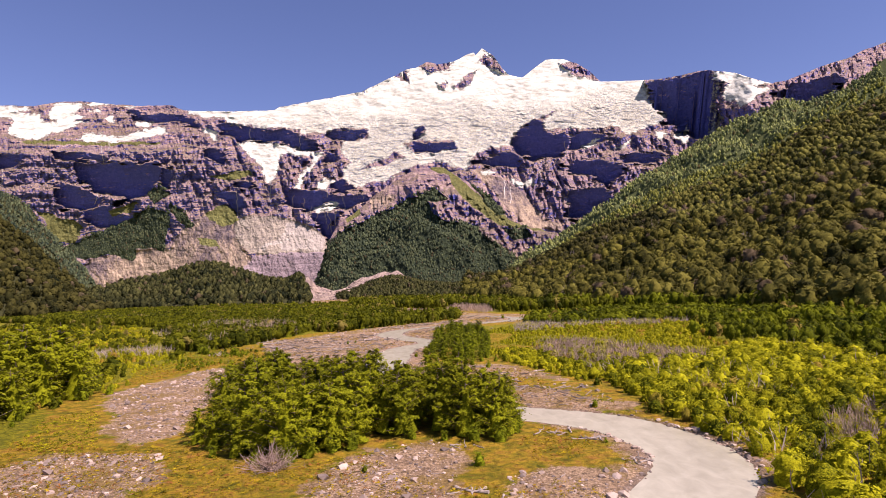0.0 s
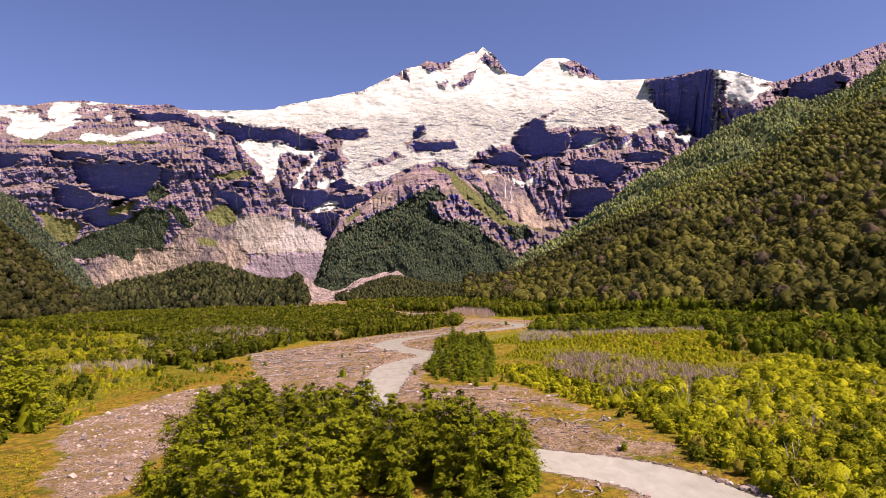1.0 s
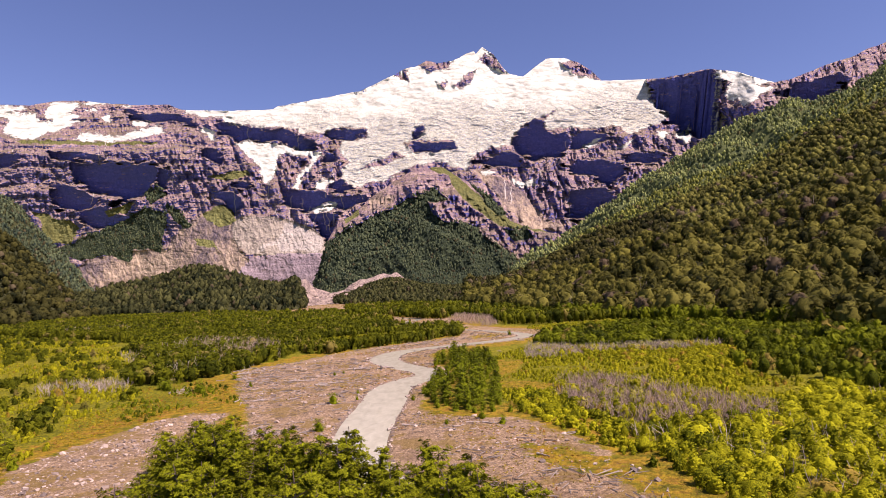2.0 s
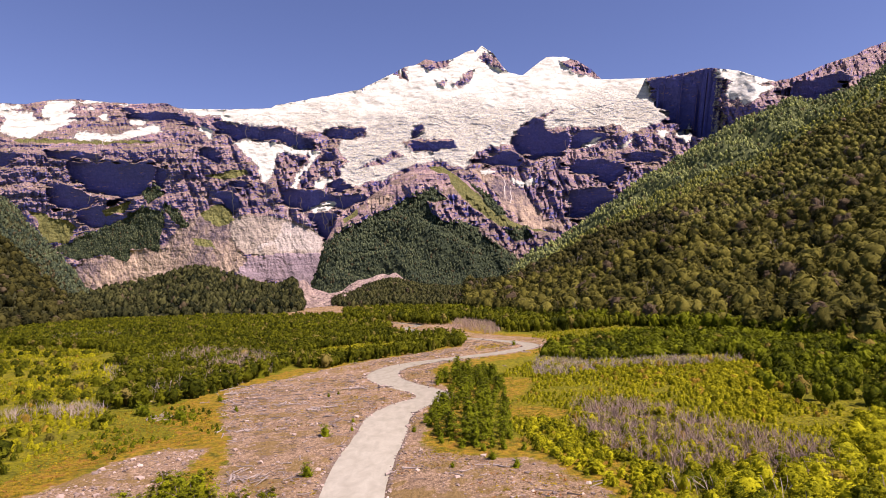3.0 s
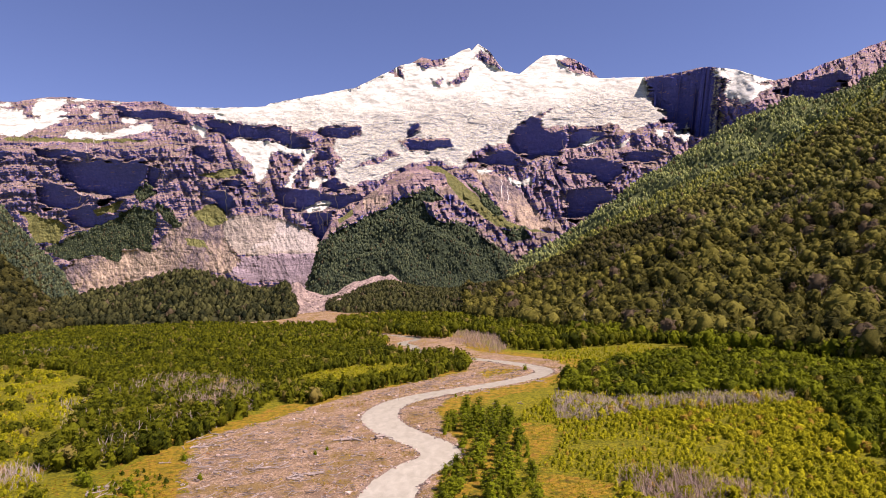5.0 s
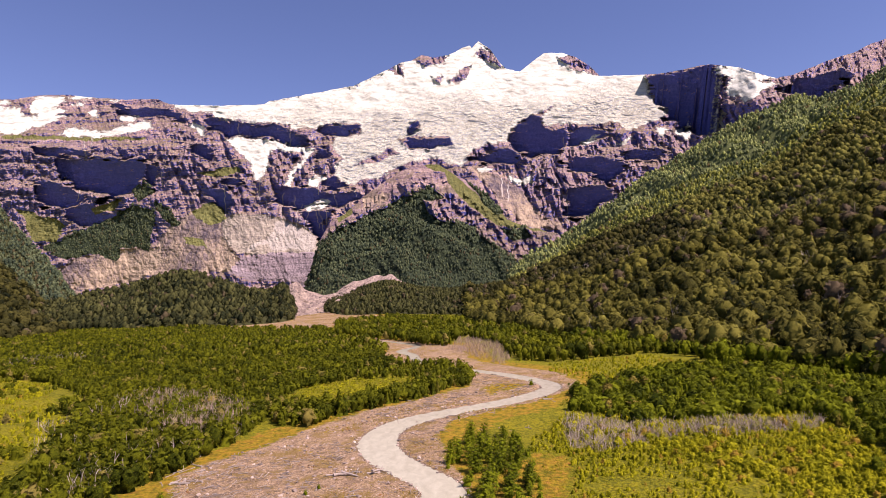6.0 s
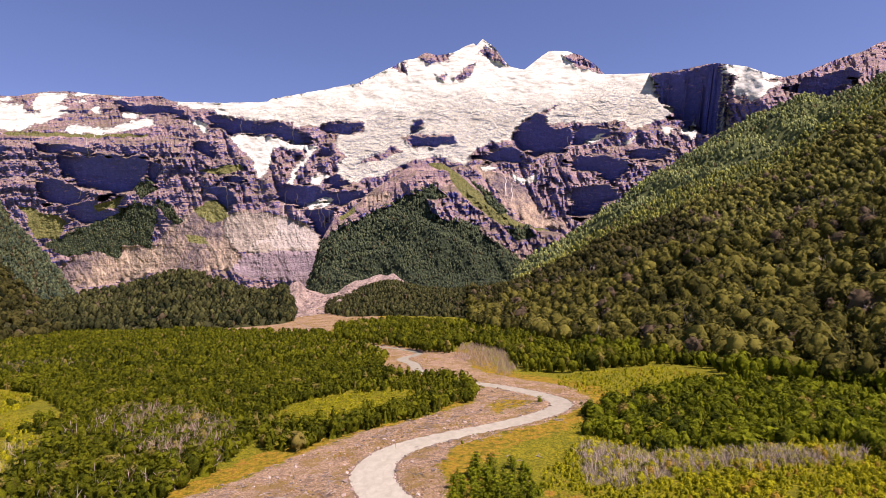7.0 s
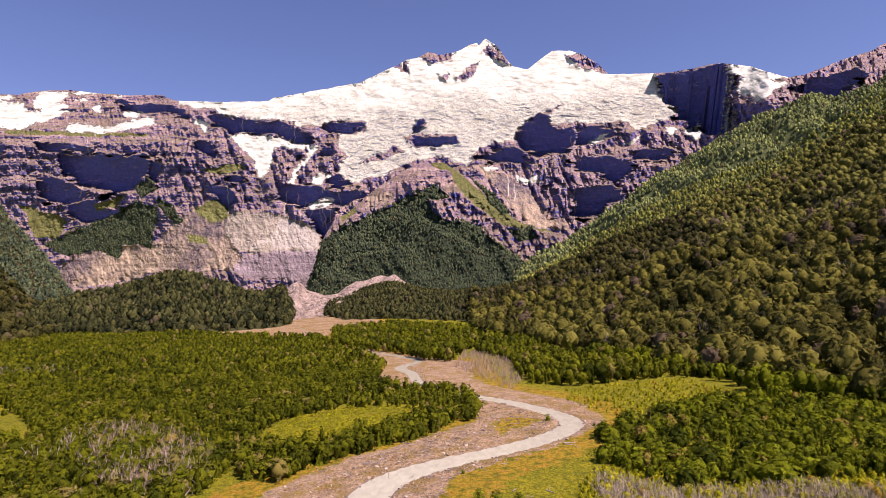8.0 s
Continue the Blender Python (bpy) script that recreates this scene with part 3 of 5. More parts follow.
def near_poly(poly, x, y, margin=30.0):
    """Signed distance to an outline, worked out only round it."""
    p = np.array(poly, float)
    (x0, y0), (x1, y1) = p.min(0) - margin, p.max(0) + margin
    out = np.full(x.shape, -margin)
    ok = (x > x0) & (x < x1) & (y > y0) & (y < y1)
    out[ok] = np.maximum(distance_to(poly, x[ok], y[ok]), -margin)
    return out


def strata(t, seed):
    """Uneven stairs of cliff and ledge: how far each level stands back (metres for one unit of rise t), and how much of it is ledge."""
    back, ledge = 0.0, 0.0
    for period, depth, k in ((26.0, 46.0, 0), (10.0, 21.0, 1), (4.3, 8.0, 2)):
        u = (t + 0.45 * period * grain(t, 0 * t, period * 1.7, seed + k, 2)) / period
        saw = u - np.floor(u)
        back = back + depth * (np.where(saw < 0.62, 0.06 * saw / 0.62, 0.06 + 0.94 * (saw - 0.62) / 0.38) - saw)
        ledge = ledge + (saw > 0.62) * (0.5, 0.35, 0.2)[k]
    return back, ledge


def blocks(u, v, seed):
    """Buttresses side by side, shifted from level to level: each falls away steeply on its left and gently on its right. From -0.5 to 0.5."""
    w = u + 9 * grain(u, v, 30, seed, 3) + 40 * grain(0 * u, np.floor(v / 9 + grain(u, v, 50, seed + 1, 2)) * 7.3, 3.0, seed + 2, 1)
    out = 0.0
    for period, amp, k in ((23.0, 0.62, 0), (9.0, 0.38, 1)):
        q = w / period + 0.5 * grain(w, 0 * w, period * 2.1, seed + 3 + k, 2)
        saw = q - np.floor(q)
        out = out + amp * (np.where(saw < 0.3, 1 - saw / 0.3, (saw - 0.3) / 0.7) - 0.5)
    return out


def fan_hill(name, profile, material, label, power=1.0, rough=12.0, cols=140, rows=60, size=160, seed=3, back=0.4, zones=None, crag=0.0, ravine=0.0):
    """A hillside: profile rows are bearing, distance of its foot, distance of its crest, rise of its crest."""
    p = np.array(profile, float)
    a = np.linspace(p[0, 0], p[-1, 0], cols)
    foot, crest, rise = (np.interp(a, p[:, 0], p[:, k]) for k in (1, 2, 3))
    top = EYE0[2] + rise / 1000 * crest
    s = np.concatenate([np.linspace(0, 1, rows), 1 + np.linspace(0.05, 1, 12) * back])[:, None]
    dist = foot + (crest - foot) * s
    z = top * np.where(s <= 1, np.minimum(s, 1) ** power, 1 - ((s - 1) / back) * 0.8)
    x, y = EYE0[0] + a / 1000 * dist, EYE0[1] + dist
    fade = np.clip(np.minimum(s * 4, 1), 0, 1) * np.clip(top / 40, 0, 1)
    z = z + rough * fade * lumps(x, y, size, seed, 5) * np.where(np.abs(s - 1) < 0.15, 0.45, 1)
    if ravine:
        # side ravines running down the slope, steeper on their left banks
        u = (a * 0.5 + 130 * s + 16 * lumps(a + 0 * s, 90 * s + 0 * a, 60, seed + 5, 3)) / 46
        saw = u - np.floor(u)
        z = z - ravine * fade * np.where(saw < 0.3, 1 - saw / 0.3, (saw - 0.3) / 0.7) * np.clip(5 * (1 - s), 0, 1)
    z = np.where(s <= 0, -2.0, z)
    aa, rr = (x - EYE0[0]) / (y - EYE0[1]) * 1000, (z - EYE0[2]) / (y - EYE0[1]) * 1000
    wa, wr = aa + 5 * lumps(aa, rr, 20, 35, 4), rr + 5 * lumps(aa, rr, 18, 36, 4)
    att = {key: np.clip(0.5 + np.max([near_poly(q, wa, wr) for q in polys], 0) / 4, 0, 1) for key, polys in (zones or {}).items()}
    if crag:
        # cliffs and buttresses on the bare rock: the face steps back and forth along the line of sight
        bare = np.clip(1.0 - 0.8 * att["wood"] - 0.5 * att["grass"], 0.1, 1) * np.clip(6 * (1 - s), 0, 1)
        step_back, ledge = strata(rr + 5 * grain(aa, rr, 40, seed + 6, 3), seed + 7)
        rib = 1 - np.abs(grain(aa + 0.5 * rr, rr * 0.5, 26, seed + 8, 4))
        move = bare * (0.7 * step_back + 60 * blocks(aa, rr, seed + 12) + crag * (0.5 * grain(aa, rr, 34, seed + 9, 5, 0.6) - 0.8 * (rib**2 - 0.4)))
        x, y, z = x + aa / 1000 * move, y + move, z + rr / 1000 * move
        att["ledge"] = ledge * bare
        for key in ("snow", "ice", "fall", "pale", "fan"):
            att[key] = 0 * rr
    ob = mesh_object(name, np.dstack([x, y, z]).reshape(-1, 3), grid_faces(len(s), cols), material, not crag, att)
    tagged(ob, label, "hill", kind="structure")
    return dict(x=x, y=y, z=z, s=np.broadcast_to(s, x.shape), **att)


near_spur = fan_hill("hillside_near", [(60, 900, 1450, 3), (131, 800, 1500, 8), (227, 678, 1550, 48), (323, 583, 1560, 87), (420, 510, 1560, 126), (547, 440, 1550, 176),
                                       (618, 409, 1520, 217), (697, 380, 1500, 248), (786, 350, 1480, 287), (830, 340, 1460, 305)],
                     HILL_SOIL, "steep valley side under dense dark southern beech forest", 1.12, 30, 200, 90, 110, back=0.15)
middle_spur = fan_hill("hillside_middle", [(130, 1500, 1900, 4), (227, 1500, 1950, 57), (324, 1500, 1980, 108), (422, 1500, 2000, 155), (519, 1520, 2000, 181), (548, 1520, 2000, 188),
                                           (589, 1520, 1980, 219), (649, 1500, 1960, 248), (720, 1500, 1940, 291), (830, 1450, 1900, 335)],
                       HILL_GREEN, "brighter forested rib in front of a shaded ravine", 1.15, 26, 170, 50, 120, 14, back=0.16)
far_spur = fan_hill("hillside_far", [(130, 1900, 2300, 15), (229, 1900, 2400, 78), (326, 1900, 2450, 141), (405, 1900, 2500, 191), (455, 1900, 2500, 220), (524, 1900, 2500, 250),
                                     (573, 1900, 2500, 272), (608, 1900, 2500, 288), (642, 1900, 2500, 281), (681, 1900, 2500, 292), (721, 1900, 2480, 306), (753, 1900, 2460, 330), (792, 1900, 2450, 356), (830, 1900, 2450, 375)],
                    HILL_GREEN, "higher forested spur behind a shaded ravine", 0.65, 60, 180, 60, 130, 4, ravine=60)
left_near = fan_hill("hillside_left", [(-800, 760, 1400, 205), (-690, 820, 1400, 122), (-645, 860, 1400, 89), (-600, 920, 1400, 46), (-555, 980, 1380, 4), (-515, 1060, 1300, -26)],
                     HILL_SOIL, "dark forested foot of the valley side", 1.1, 22, 120, 60, 120, 6)
left_far = fan_hill("hillside_left_far", [(-800, 1600, 2500, 235), (-690, 1600, 2500, 175), (-645, 1650, 2500, 149), (-631, 1650, 2500, 126), (-591, 1650, 2450, 82), (-555, 1650, 2350, 45), (-540, 1650, 2300, 18),
                                          (-515, 1650, 2200, -10)], HILL_SOIL, "forested slope at the foot of the cliffs", 1.1, 24, 120, 50, 200, 7, ravine=16)
low_hill = fan_hill("hill_low", [(-600, 1120, 1350, -12), (-564, 1120, 1350, 4), (-483, 1090, 1420, 17), (-419, 1060, 1450, 29), (-392, 1050, 1450, 40), (-360, 1050, 1450, 46), (-328, 1060, 1450, 37), (-292, 1070, 1440, 25),
                                 (-256, 1090, 1420, 11), (-222, 1120, 1400, 12), (-207, 1140, 1390, 18), (-199, 1170, 1380, 4), (-192, 1200, 1360, -20)],
                    HILL_SOIL, "low rounded moraine hill covered in dark forest", 0.8, 13, 160, 50, 70, 8)
low_ridge = fan_hill("hill_ridge", [(-150, 1400, 1900, -16), (-118, 1250, 2050, -6), (-100, 1250, 2100, 2), (-53, 1250, 2150, 13), (-8, 1200, 2150, 0), (38, 1150, 2100, -4), (85, 1100, 2000, -2), (132, 1050, 1900, 6), (200, 1000, 1900, 22)],
                     HILL_SOIL, "low forested ridge across the valley head", 0.9, 14, 140, 60, 80, 9)
moraine = fan_hill("hill_moraine", [(-300, 1350, 2300, -16), (-240, 1300, 2300, -10), (-212, 1250, 2300, 9), (-196, 1220, 2300, 17), (-183, 1300, 2400, 2), (-156, 1350, 2450, -6), (-137, 1350, 2450, -3), (-109, 1750, 2450, 15), (-72, 2000, 2450, 21),
                                    (-50, 2000, 2400, 20), (-20, 2000, 2300, 5)],
                   MORAINE, "bare pinkish-grey moraine rubble below the glacier", 1.1, 26, 220, 110, 60, 10)
KNOB_WOOD = [[(-183, 8), (-168, 63), (-144, 86), (-106, 103), (-59, 125), (-31, 141), (-8, 145), (3, 140), (10, 115), (33, 103), (70, 95), (88, 80),
      (106, 66), (141, 41), (160, 15), (130, -21), (-183, -10)], [(-17, 147), (16, 157), (36, 140), (15, 134)], [(73, 165), (91, 162), (118, 138), (138,
      107), (117, 109), (92, 137)], [(126, 86), (163, 84), (176, 70), (143, 66)]]
KNOB_TURF = [[(-6, 196), (22, 197), (45, 187), (72, 158), (92, 137), (117, 111), (163, 96), (229, 89), (214, 78), (163, 84), (117, 94), (85, 118),
      (58, 144), (36, 176)], [(-134, 113), (-110, 127), (-106, 119), (-130, 104)]]
KNOB_SCREE = [[(61, 97), (88, 87), (115, 67), (152, 38), (137, 36), (106, 63), (74, 81)], [(-145, 27), (-107, 71), (-103, 68), (-132, 27)], [(-91,
      143), (-59, 148), (-50, 139), (-78, 121), (-92, 118)], [(-182, 55), (-154, 49), (-146, 26), (-173, 27)]]
knob = fan_hill("hill_knob", [(-185, 2450, 2850, 0), (-173, 2400, 2850, 30), (-162, 2400, 2900, 72), (-143, 2400, 2950, 102), (-96, 2400, 3050, 140), (-48, 2400, 3100, 172), (-10, 2400, 3100, 191), (27, 2400, 3100, 193),
                              (73, 2400, 3100, 164), (109, 2400, 3050, 140), (136, 2400, 3000, 107), (173, 2400, 2950, 86), (215, 2400, 2900, 75), (240, 2400, 2900, 40)],
                MASSIF, "rocky knoll with forest on its flanks below the ice fall", 1.1, 85, 360, 180, 190, 11, zones=dict(wood=KNOB_WOOD, grass=KNOB_TURF, scree=KNOB_SCREE), crag=75.0, ravine=45)

# ---------------------------------------------------------------- the mountain
SKYLINE = [(-980, 330), (-800, 322), (-691, 316), (-636, 314), (-600, 319), (-554, 319), (-517, 314), (-471, 309), (-425, 309), (-412, 308), (-393, 299), (-310, 295), (-245, 295), (-236, 300),
           (-100, 322), (-24, 357), (-10, 360), (10, 369), (28, 365), (52, 368), (71, 377), (89, 384), (92, 379), (103, 390), (121, 378), (137, 354), (146, 344), (169, 338), (189, 353),
           (209, 368), (238, 368), (261, 360), (284, 345), (300, 327), (374, 328), (398, 329), (432, 334), (471, 341), (486, 342), (529, 336), (567, 323), (591, 316)]
SKYLINE += [(620, 322), (655, 334), (685, 345), (725, 356), (755, 370), (794, 382), (980, 420)]
SNOW_UPPER = [(-398, 305), (-306, 298), (-241, 302), (-100, 325), (-24, 359), (52, 376), (101, 398), (146, 350), (170, 347), (205, 377), (243, 377),
    (298, 338), (375, 334), (379, 320), (380, 296), (391, 281), (411, 266), (399, 254), (360, 242), (336, 237), (327, 250), (294, 248), (265, 249), (237,
    248), (203, 251), (201, 266), (224, 277), (185, 268), (166, 255), (149, 236), (146, 224), (112, 221), (84, 210), (69, 186), (45, 189), (32, 197), (13,
    204), (-46, 256), (-176, 274), (-278, 280), (-324, 284), (-361, 285), (-380, 292)]
SNOW_FALL = [(-324, 288), (-176, 284), (-45, 271), (29, 245), (37, 202), (13, 200), (-6, 198), (-29, 190), (-58, 174), (-86, 168), (-105, 161), (-119,
    166), (-137, 179), (-134, 193), (-120, 207), (-136, 217), (-140, 229), (-135, 238), (-95, 243), (-91, 253), (-97, 260), (-139, 263), (-158, 254),
    (-176, 258), (-191, 249), (-204, 259), (-232, 266), (-278, 266), (-324, 276)]
SNOW_PATCHES = [[(-308, 240), (-281, 244), (-233, 237), (-205, 228), (-173, 222), (-175, 213), (-196, 218), (-228, 222), (-236, 217), (-241, 196),
      (-251, 173), (-256, 173), (-265, 186), (-272, 207), (-288, 221)], [(-176, 221), (-168, 219), (-190, 190), (-210, 163), (-217, 166), (-198, 193)],
      [(-763, 325), (-691, 318), (-645, 312), (-643, 307), (-673, 304), (-632, 302), (-622, 288), (-600, 285), (-613, 297), (-611, 306), (-600, 318), (-563,
      317), (-554, 309), (-574, 301), (-554, 295), (-572, 286), (-549, 289), (-572, 277), (-604, 269), (-632, 257), (-654, 261), (-677, 266), (-677, 280),
      (-668, 289), (-672, 296), (-763, 297)]]
SNOW_PATCHES += [[(-568, 255), (-554, 267), (-527, 262), (-490, 261), (-452, 271), (-430, 276), (-417, 263), (-444, 259), (-472, 252), (-527, 252)],
      [(-554, 313), (-531, 319), (-510, 311), (-540, 308)], [(-545, 304), (-522, 307), (-528, 300)], [(-524, 292), (-508, 295), (-507, 277), (-517, 280)],
      [(-476, 281), (-440, 283), (-447, 273), (-472, 273)], [(-363, 264), (-352, 269), (-336, 258), (-340, 245), (-351, 256)], [(-186, 132), (-153, 143),
      (-141, 135), (-155, 125), (-180, 122)], [(-180, 173), (-160, 178), (-149, 173), (-163, 160), (-177, 162)]]
SNOW_PATCHES += [[(485, 327), (495, 340), (520, 340), (558, 329), (588, 317), (561, 313), (591, 308), (570, 295), (550, 284), (535, 279), (526, 289),
      (507, 292), (504, 302), (518, 316), (499, 324)], [(415, 234), (436, 238), (445, 248), (449, 233), (435, 217), (426, 223)], [(136, 171), (166, 162),
      (181, 168), (187, 156), (161, 154), (143, 162)], [(262, 219), (295, 231), (284, 218), (268, 212)], [(314, 214), (347, 226), (332, 212)], [(384, 241),
      (407, 237), (399, 227), (386, 232)], [(90, 183), (111, 186), (120, 180), (97, 177)], [(-490, 308), (-471, 309), (-479, 302)]]
OLD_SNOW = [(-287, 61), (-245, 85), (-236, 94), (-231, 107), (-217, 111), (-203, 100), (-181, 92), (-165, 77), (-169, 63), (-182, 55), (-200, 60),
    (-218, 59), (-237, 59), (-245, 71), (-264, 62)]
BARE = [[(-33, 232), (-4, 237), (47, 235), (53, 223), (18, 215), (-14, 217)], [(-15, 257), (1, 263), (5, 255), (-9, 240), (-18, 237)], [(-9, 362),
      (14, 371), (52, 365), (47, 355), (14, 352)], [(55, 325), (75, 341), (94, 352), (87, 336), (65, 322)], [(108, 380), (128, 368), (141, 348), (118, 355),
      (98, 369)], [(232, 361), (261, 362), (289, 344), (300, 329), (274, 333), (249, 345)], [(-43, 352), (-22, 353), (-17, 332), (-29, 336)], [(27, 330),
      (43, 332), (37, 321)], [(-104, 192), (-57, 200), (-29, 213), (-47, 218), (-85, 201)]]
BARE += [[(246, 245), (293, 244), (322, 249), (331, 239), (293, 236)]]
WALLS = [[(-570, 216), (-554, 222), (-527, 217), (-500, 219), (-463, 213), (-436, 217), (-431, 202), (-436, 179), (-450, 161), (-468, 155), (-486,
      148), (-509, 147), (-495, 158), (-518, 166), (-541, 171), (-564, 186), (-570, 202)], [(-604, 178), (-586, 184), (-564, 177), (-541, 164), (-523, 155),
      (-536, 146), (-564, 139), (-591, 140), (-600, 154)], [(-556, 137), (-523, 142), (-496, 130), (-464, 138), (-478, 125), (-505, 111), (-546, 116),
      (-555, 125)], [(-709, 239), (-659, 236), (-650, 223), (-668, 215), (-686, 211), (-708, 211)], [(-604, 234), (-554, 234), (-518, 228), (-522, 221),
      (-572, 221), (-600, 225)]]
WALLS += [[(-481, 303), (-453, 298), (-416, 293), (-380, 285), (-369, 272), (-398, 277), (-444, 283), (-476, 285)], [(-360, 236), (-339, 230), (-325,
      218), (-330, 205), (-344, 209), (-358, 223)], [(-338, 274), (-306, 273), (-283, 265), (-232, 263), (-204, 257), (-188, 246), (-175, 230), (-191, 226),
      (-214, 231), (-237, 241), (-279, 246), (-302, 242), (-308, 253), (-329, 256)], [(-158, 253), (-139, 260), (-97, 257), (-93, 248), (-121, 241), (-149,
      243)], [(-166, 222), (-149, 224), (-147, 207), (-164, 202)], [(-153, 165), (-137, 177), (-121, 169), (-117, 159), (-133, 150), (-151, 155)]]
WALLS += [[(-308, 180), (-294, 182), (-278, 169), (-290, 161), (-308, 167)], [(-340, 162), (-312, 166), (-302, 152), (-297, 133), (-312, 124), (-327,
      142)], [(-230, 159), (-179, 162), (-152, 147), (-105, 154), (-94, 143), (-129, 126), (-161, 135), (-198, 127), (-235, 139)], [(-194, 120), (-141,
      123), (-151, 100), (-164, 75), (-178, 95)], [(146, 224), (153, 243), (171, 257), (185, 268), (201, 264), (204, 249), (222, 239), (236, 242), (245,
      228), (235, 210), (220, 201), (201, 194), (177, 197), (154, 210)], [(245, 236), (265, 245), (293, 241), (309, 231), (283, 221), (259, 215), (244,
      212)]]
WALLS += [[(81, 199), (121, 208), (142, 212), (161, 201), (154, 190), (111, 188)], [(229, 190), (263, 197), (310, 193), (339, 180), (310, 155), (302,
      145), (289, 151), (275, 170), (243, 175)], [(239, 148), (279, 156), (318, 136), (287, 113), (248, 94), (230, 104), (236, 129)], [(379, 322), (398,
      328), (432, 330), (466, 338), (486, 340), (495, 333), (485, 324), (508, 317), (503, 307), (490, 296), (489, 278), (500, 264), (514, 254), (484, 230),
      (456, 223), (446, 236), (426, 232), (422, 247), (404, 252), (407, 264), (391, 281), (380, 296)]]
WALLS += [[(589, 298), (624, 311), (664, 320), (703, 329), (722, 320), (691, 297), (661, 281), (632, 280), (608, 285)], [(334, 205), (391, 207), (407,
      195), (366, 186), (333, 186)], [(-431, 202), (-417, 206), (-412, 183),
      (-420, 160), (-431, 170)], [(-13, 260), (3, 263), (5, 253), (-9, 239), (-17, 238)], [(-19, 231), (47, 233), (52, 223), (18, 216), (-12, 219)]]
SCREE = [[(-564, 50), (-537, 63), (-501, 66), (-473, 74), (-419, 72), (-391, 108), (-354, 133), (-309, 116), (-300, 68), (-265, 30), (-419, 31),
      (-510, 10), (-564, 12)], [(83, 186), (120, 173), (166, 145), (192, 102), (229, 89), (228, 76), (163, 87), (118, 138)]]
PALE = [(-309, 119), (-263, 122), (-217, 113), (-181, 96), (-163, 72), (-166, 52), (-200, 55), (-291, 60), (-305, 77), (-314, 101)]
FAN = [(-306, 31), (-282, 56), (-237, 58), (-166, 56), (-154, 35), (-128, 6), (-165, -11), (-201, 9), (-238, 14), (-265, 16)]
TURF = [[(-631, 144), (-600, 129), (-564, 119), (-553, 112), (-573, 87), (-604, 88), (-618, 116)], [(-359, 129), (-331, 143), (-313, 129), (-309,
      113), (-332, 104), (-355, 114)], [(-518, 138), (-496, 144), (-470, 150), (-480, 133), (-509, 132)], [(-373, 89), (-346, 83), (-337, 69), (-364, 75)],
      [(-654, 258), (-572, 254), (-435, 248), (-431, 243), (-554, 247), (-650, 251)], [(-352, 191), (-326, 192), (-289, 198), (-284, 187), (-326, 180)]]
WOODS = [[(-591, 78), (-564, 91), (-541, 100), (-519, 108), (-496, 116), (-473, 129), (-450, 140), (-421, 131), (-417, 109), (-426, 86), (-426, 67),
      (-473, 76), (-476, 54), (-496, 60), (-519, 67), (-555, 57)], [(-453, 161), (-432, 172), (-420, 156), (-441, 145)], [(-418, 146), (-400, 134), (-378,
      108), (-391, 104), (-414, 127)]]
FALLS = [(-515, 249, 219), (-527, 245, 215), (-535, 169, 148), (-686, 211, 183), (-408, 192, 169), (-286, 266, 243), (-202, 255, 227), (-169, 246,
    224), (-308, 170, 119), (-252, 173, 141), (-244, 142, 114), (-216, 153, 108), (-200, 148, 126), (-189, 134, 104), (-178, 129, 99), (-168, 133, 94),
    (-161, 133, 89), (-147, 126, 100), (-137, 151, 124), (-105, 156, 143), (-160, 175, 147), (-169, 196, 164), (-150, 193, 175), (-195, 125, 100), (143,
    156, 127), (132, 167, 135), (236, 229, 203), (235, 148, 138), (233, 134, 91), (218, 165, 137), (412, 237, 221), (191, 182, 156), (-663, 252, 233)]


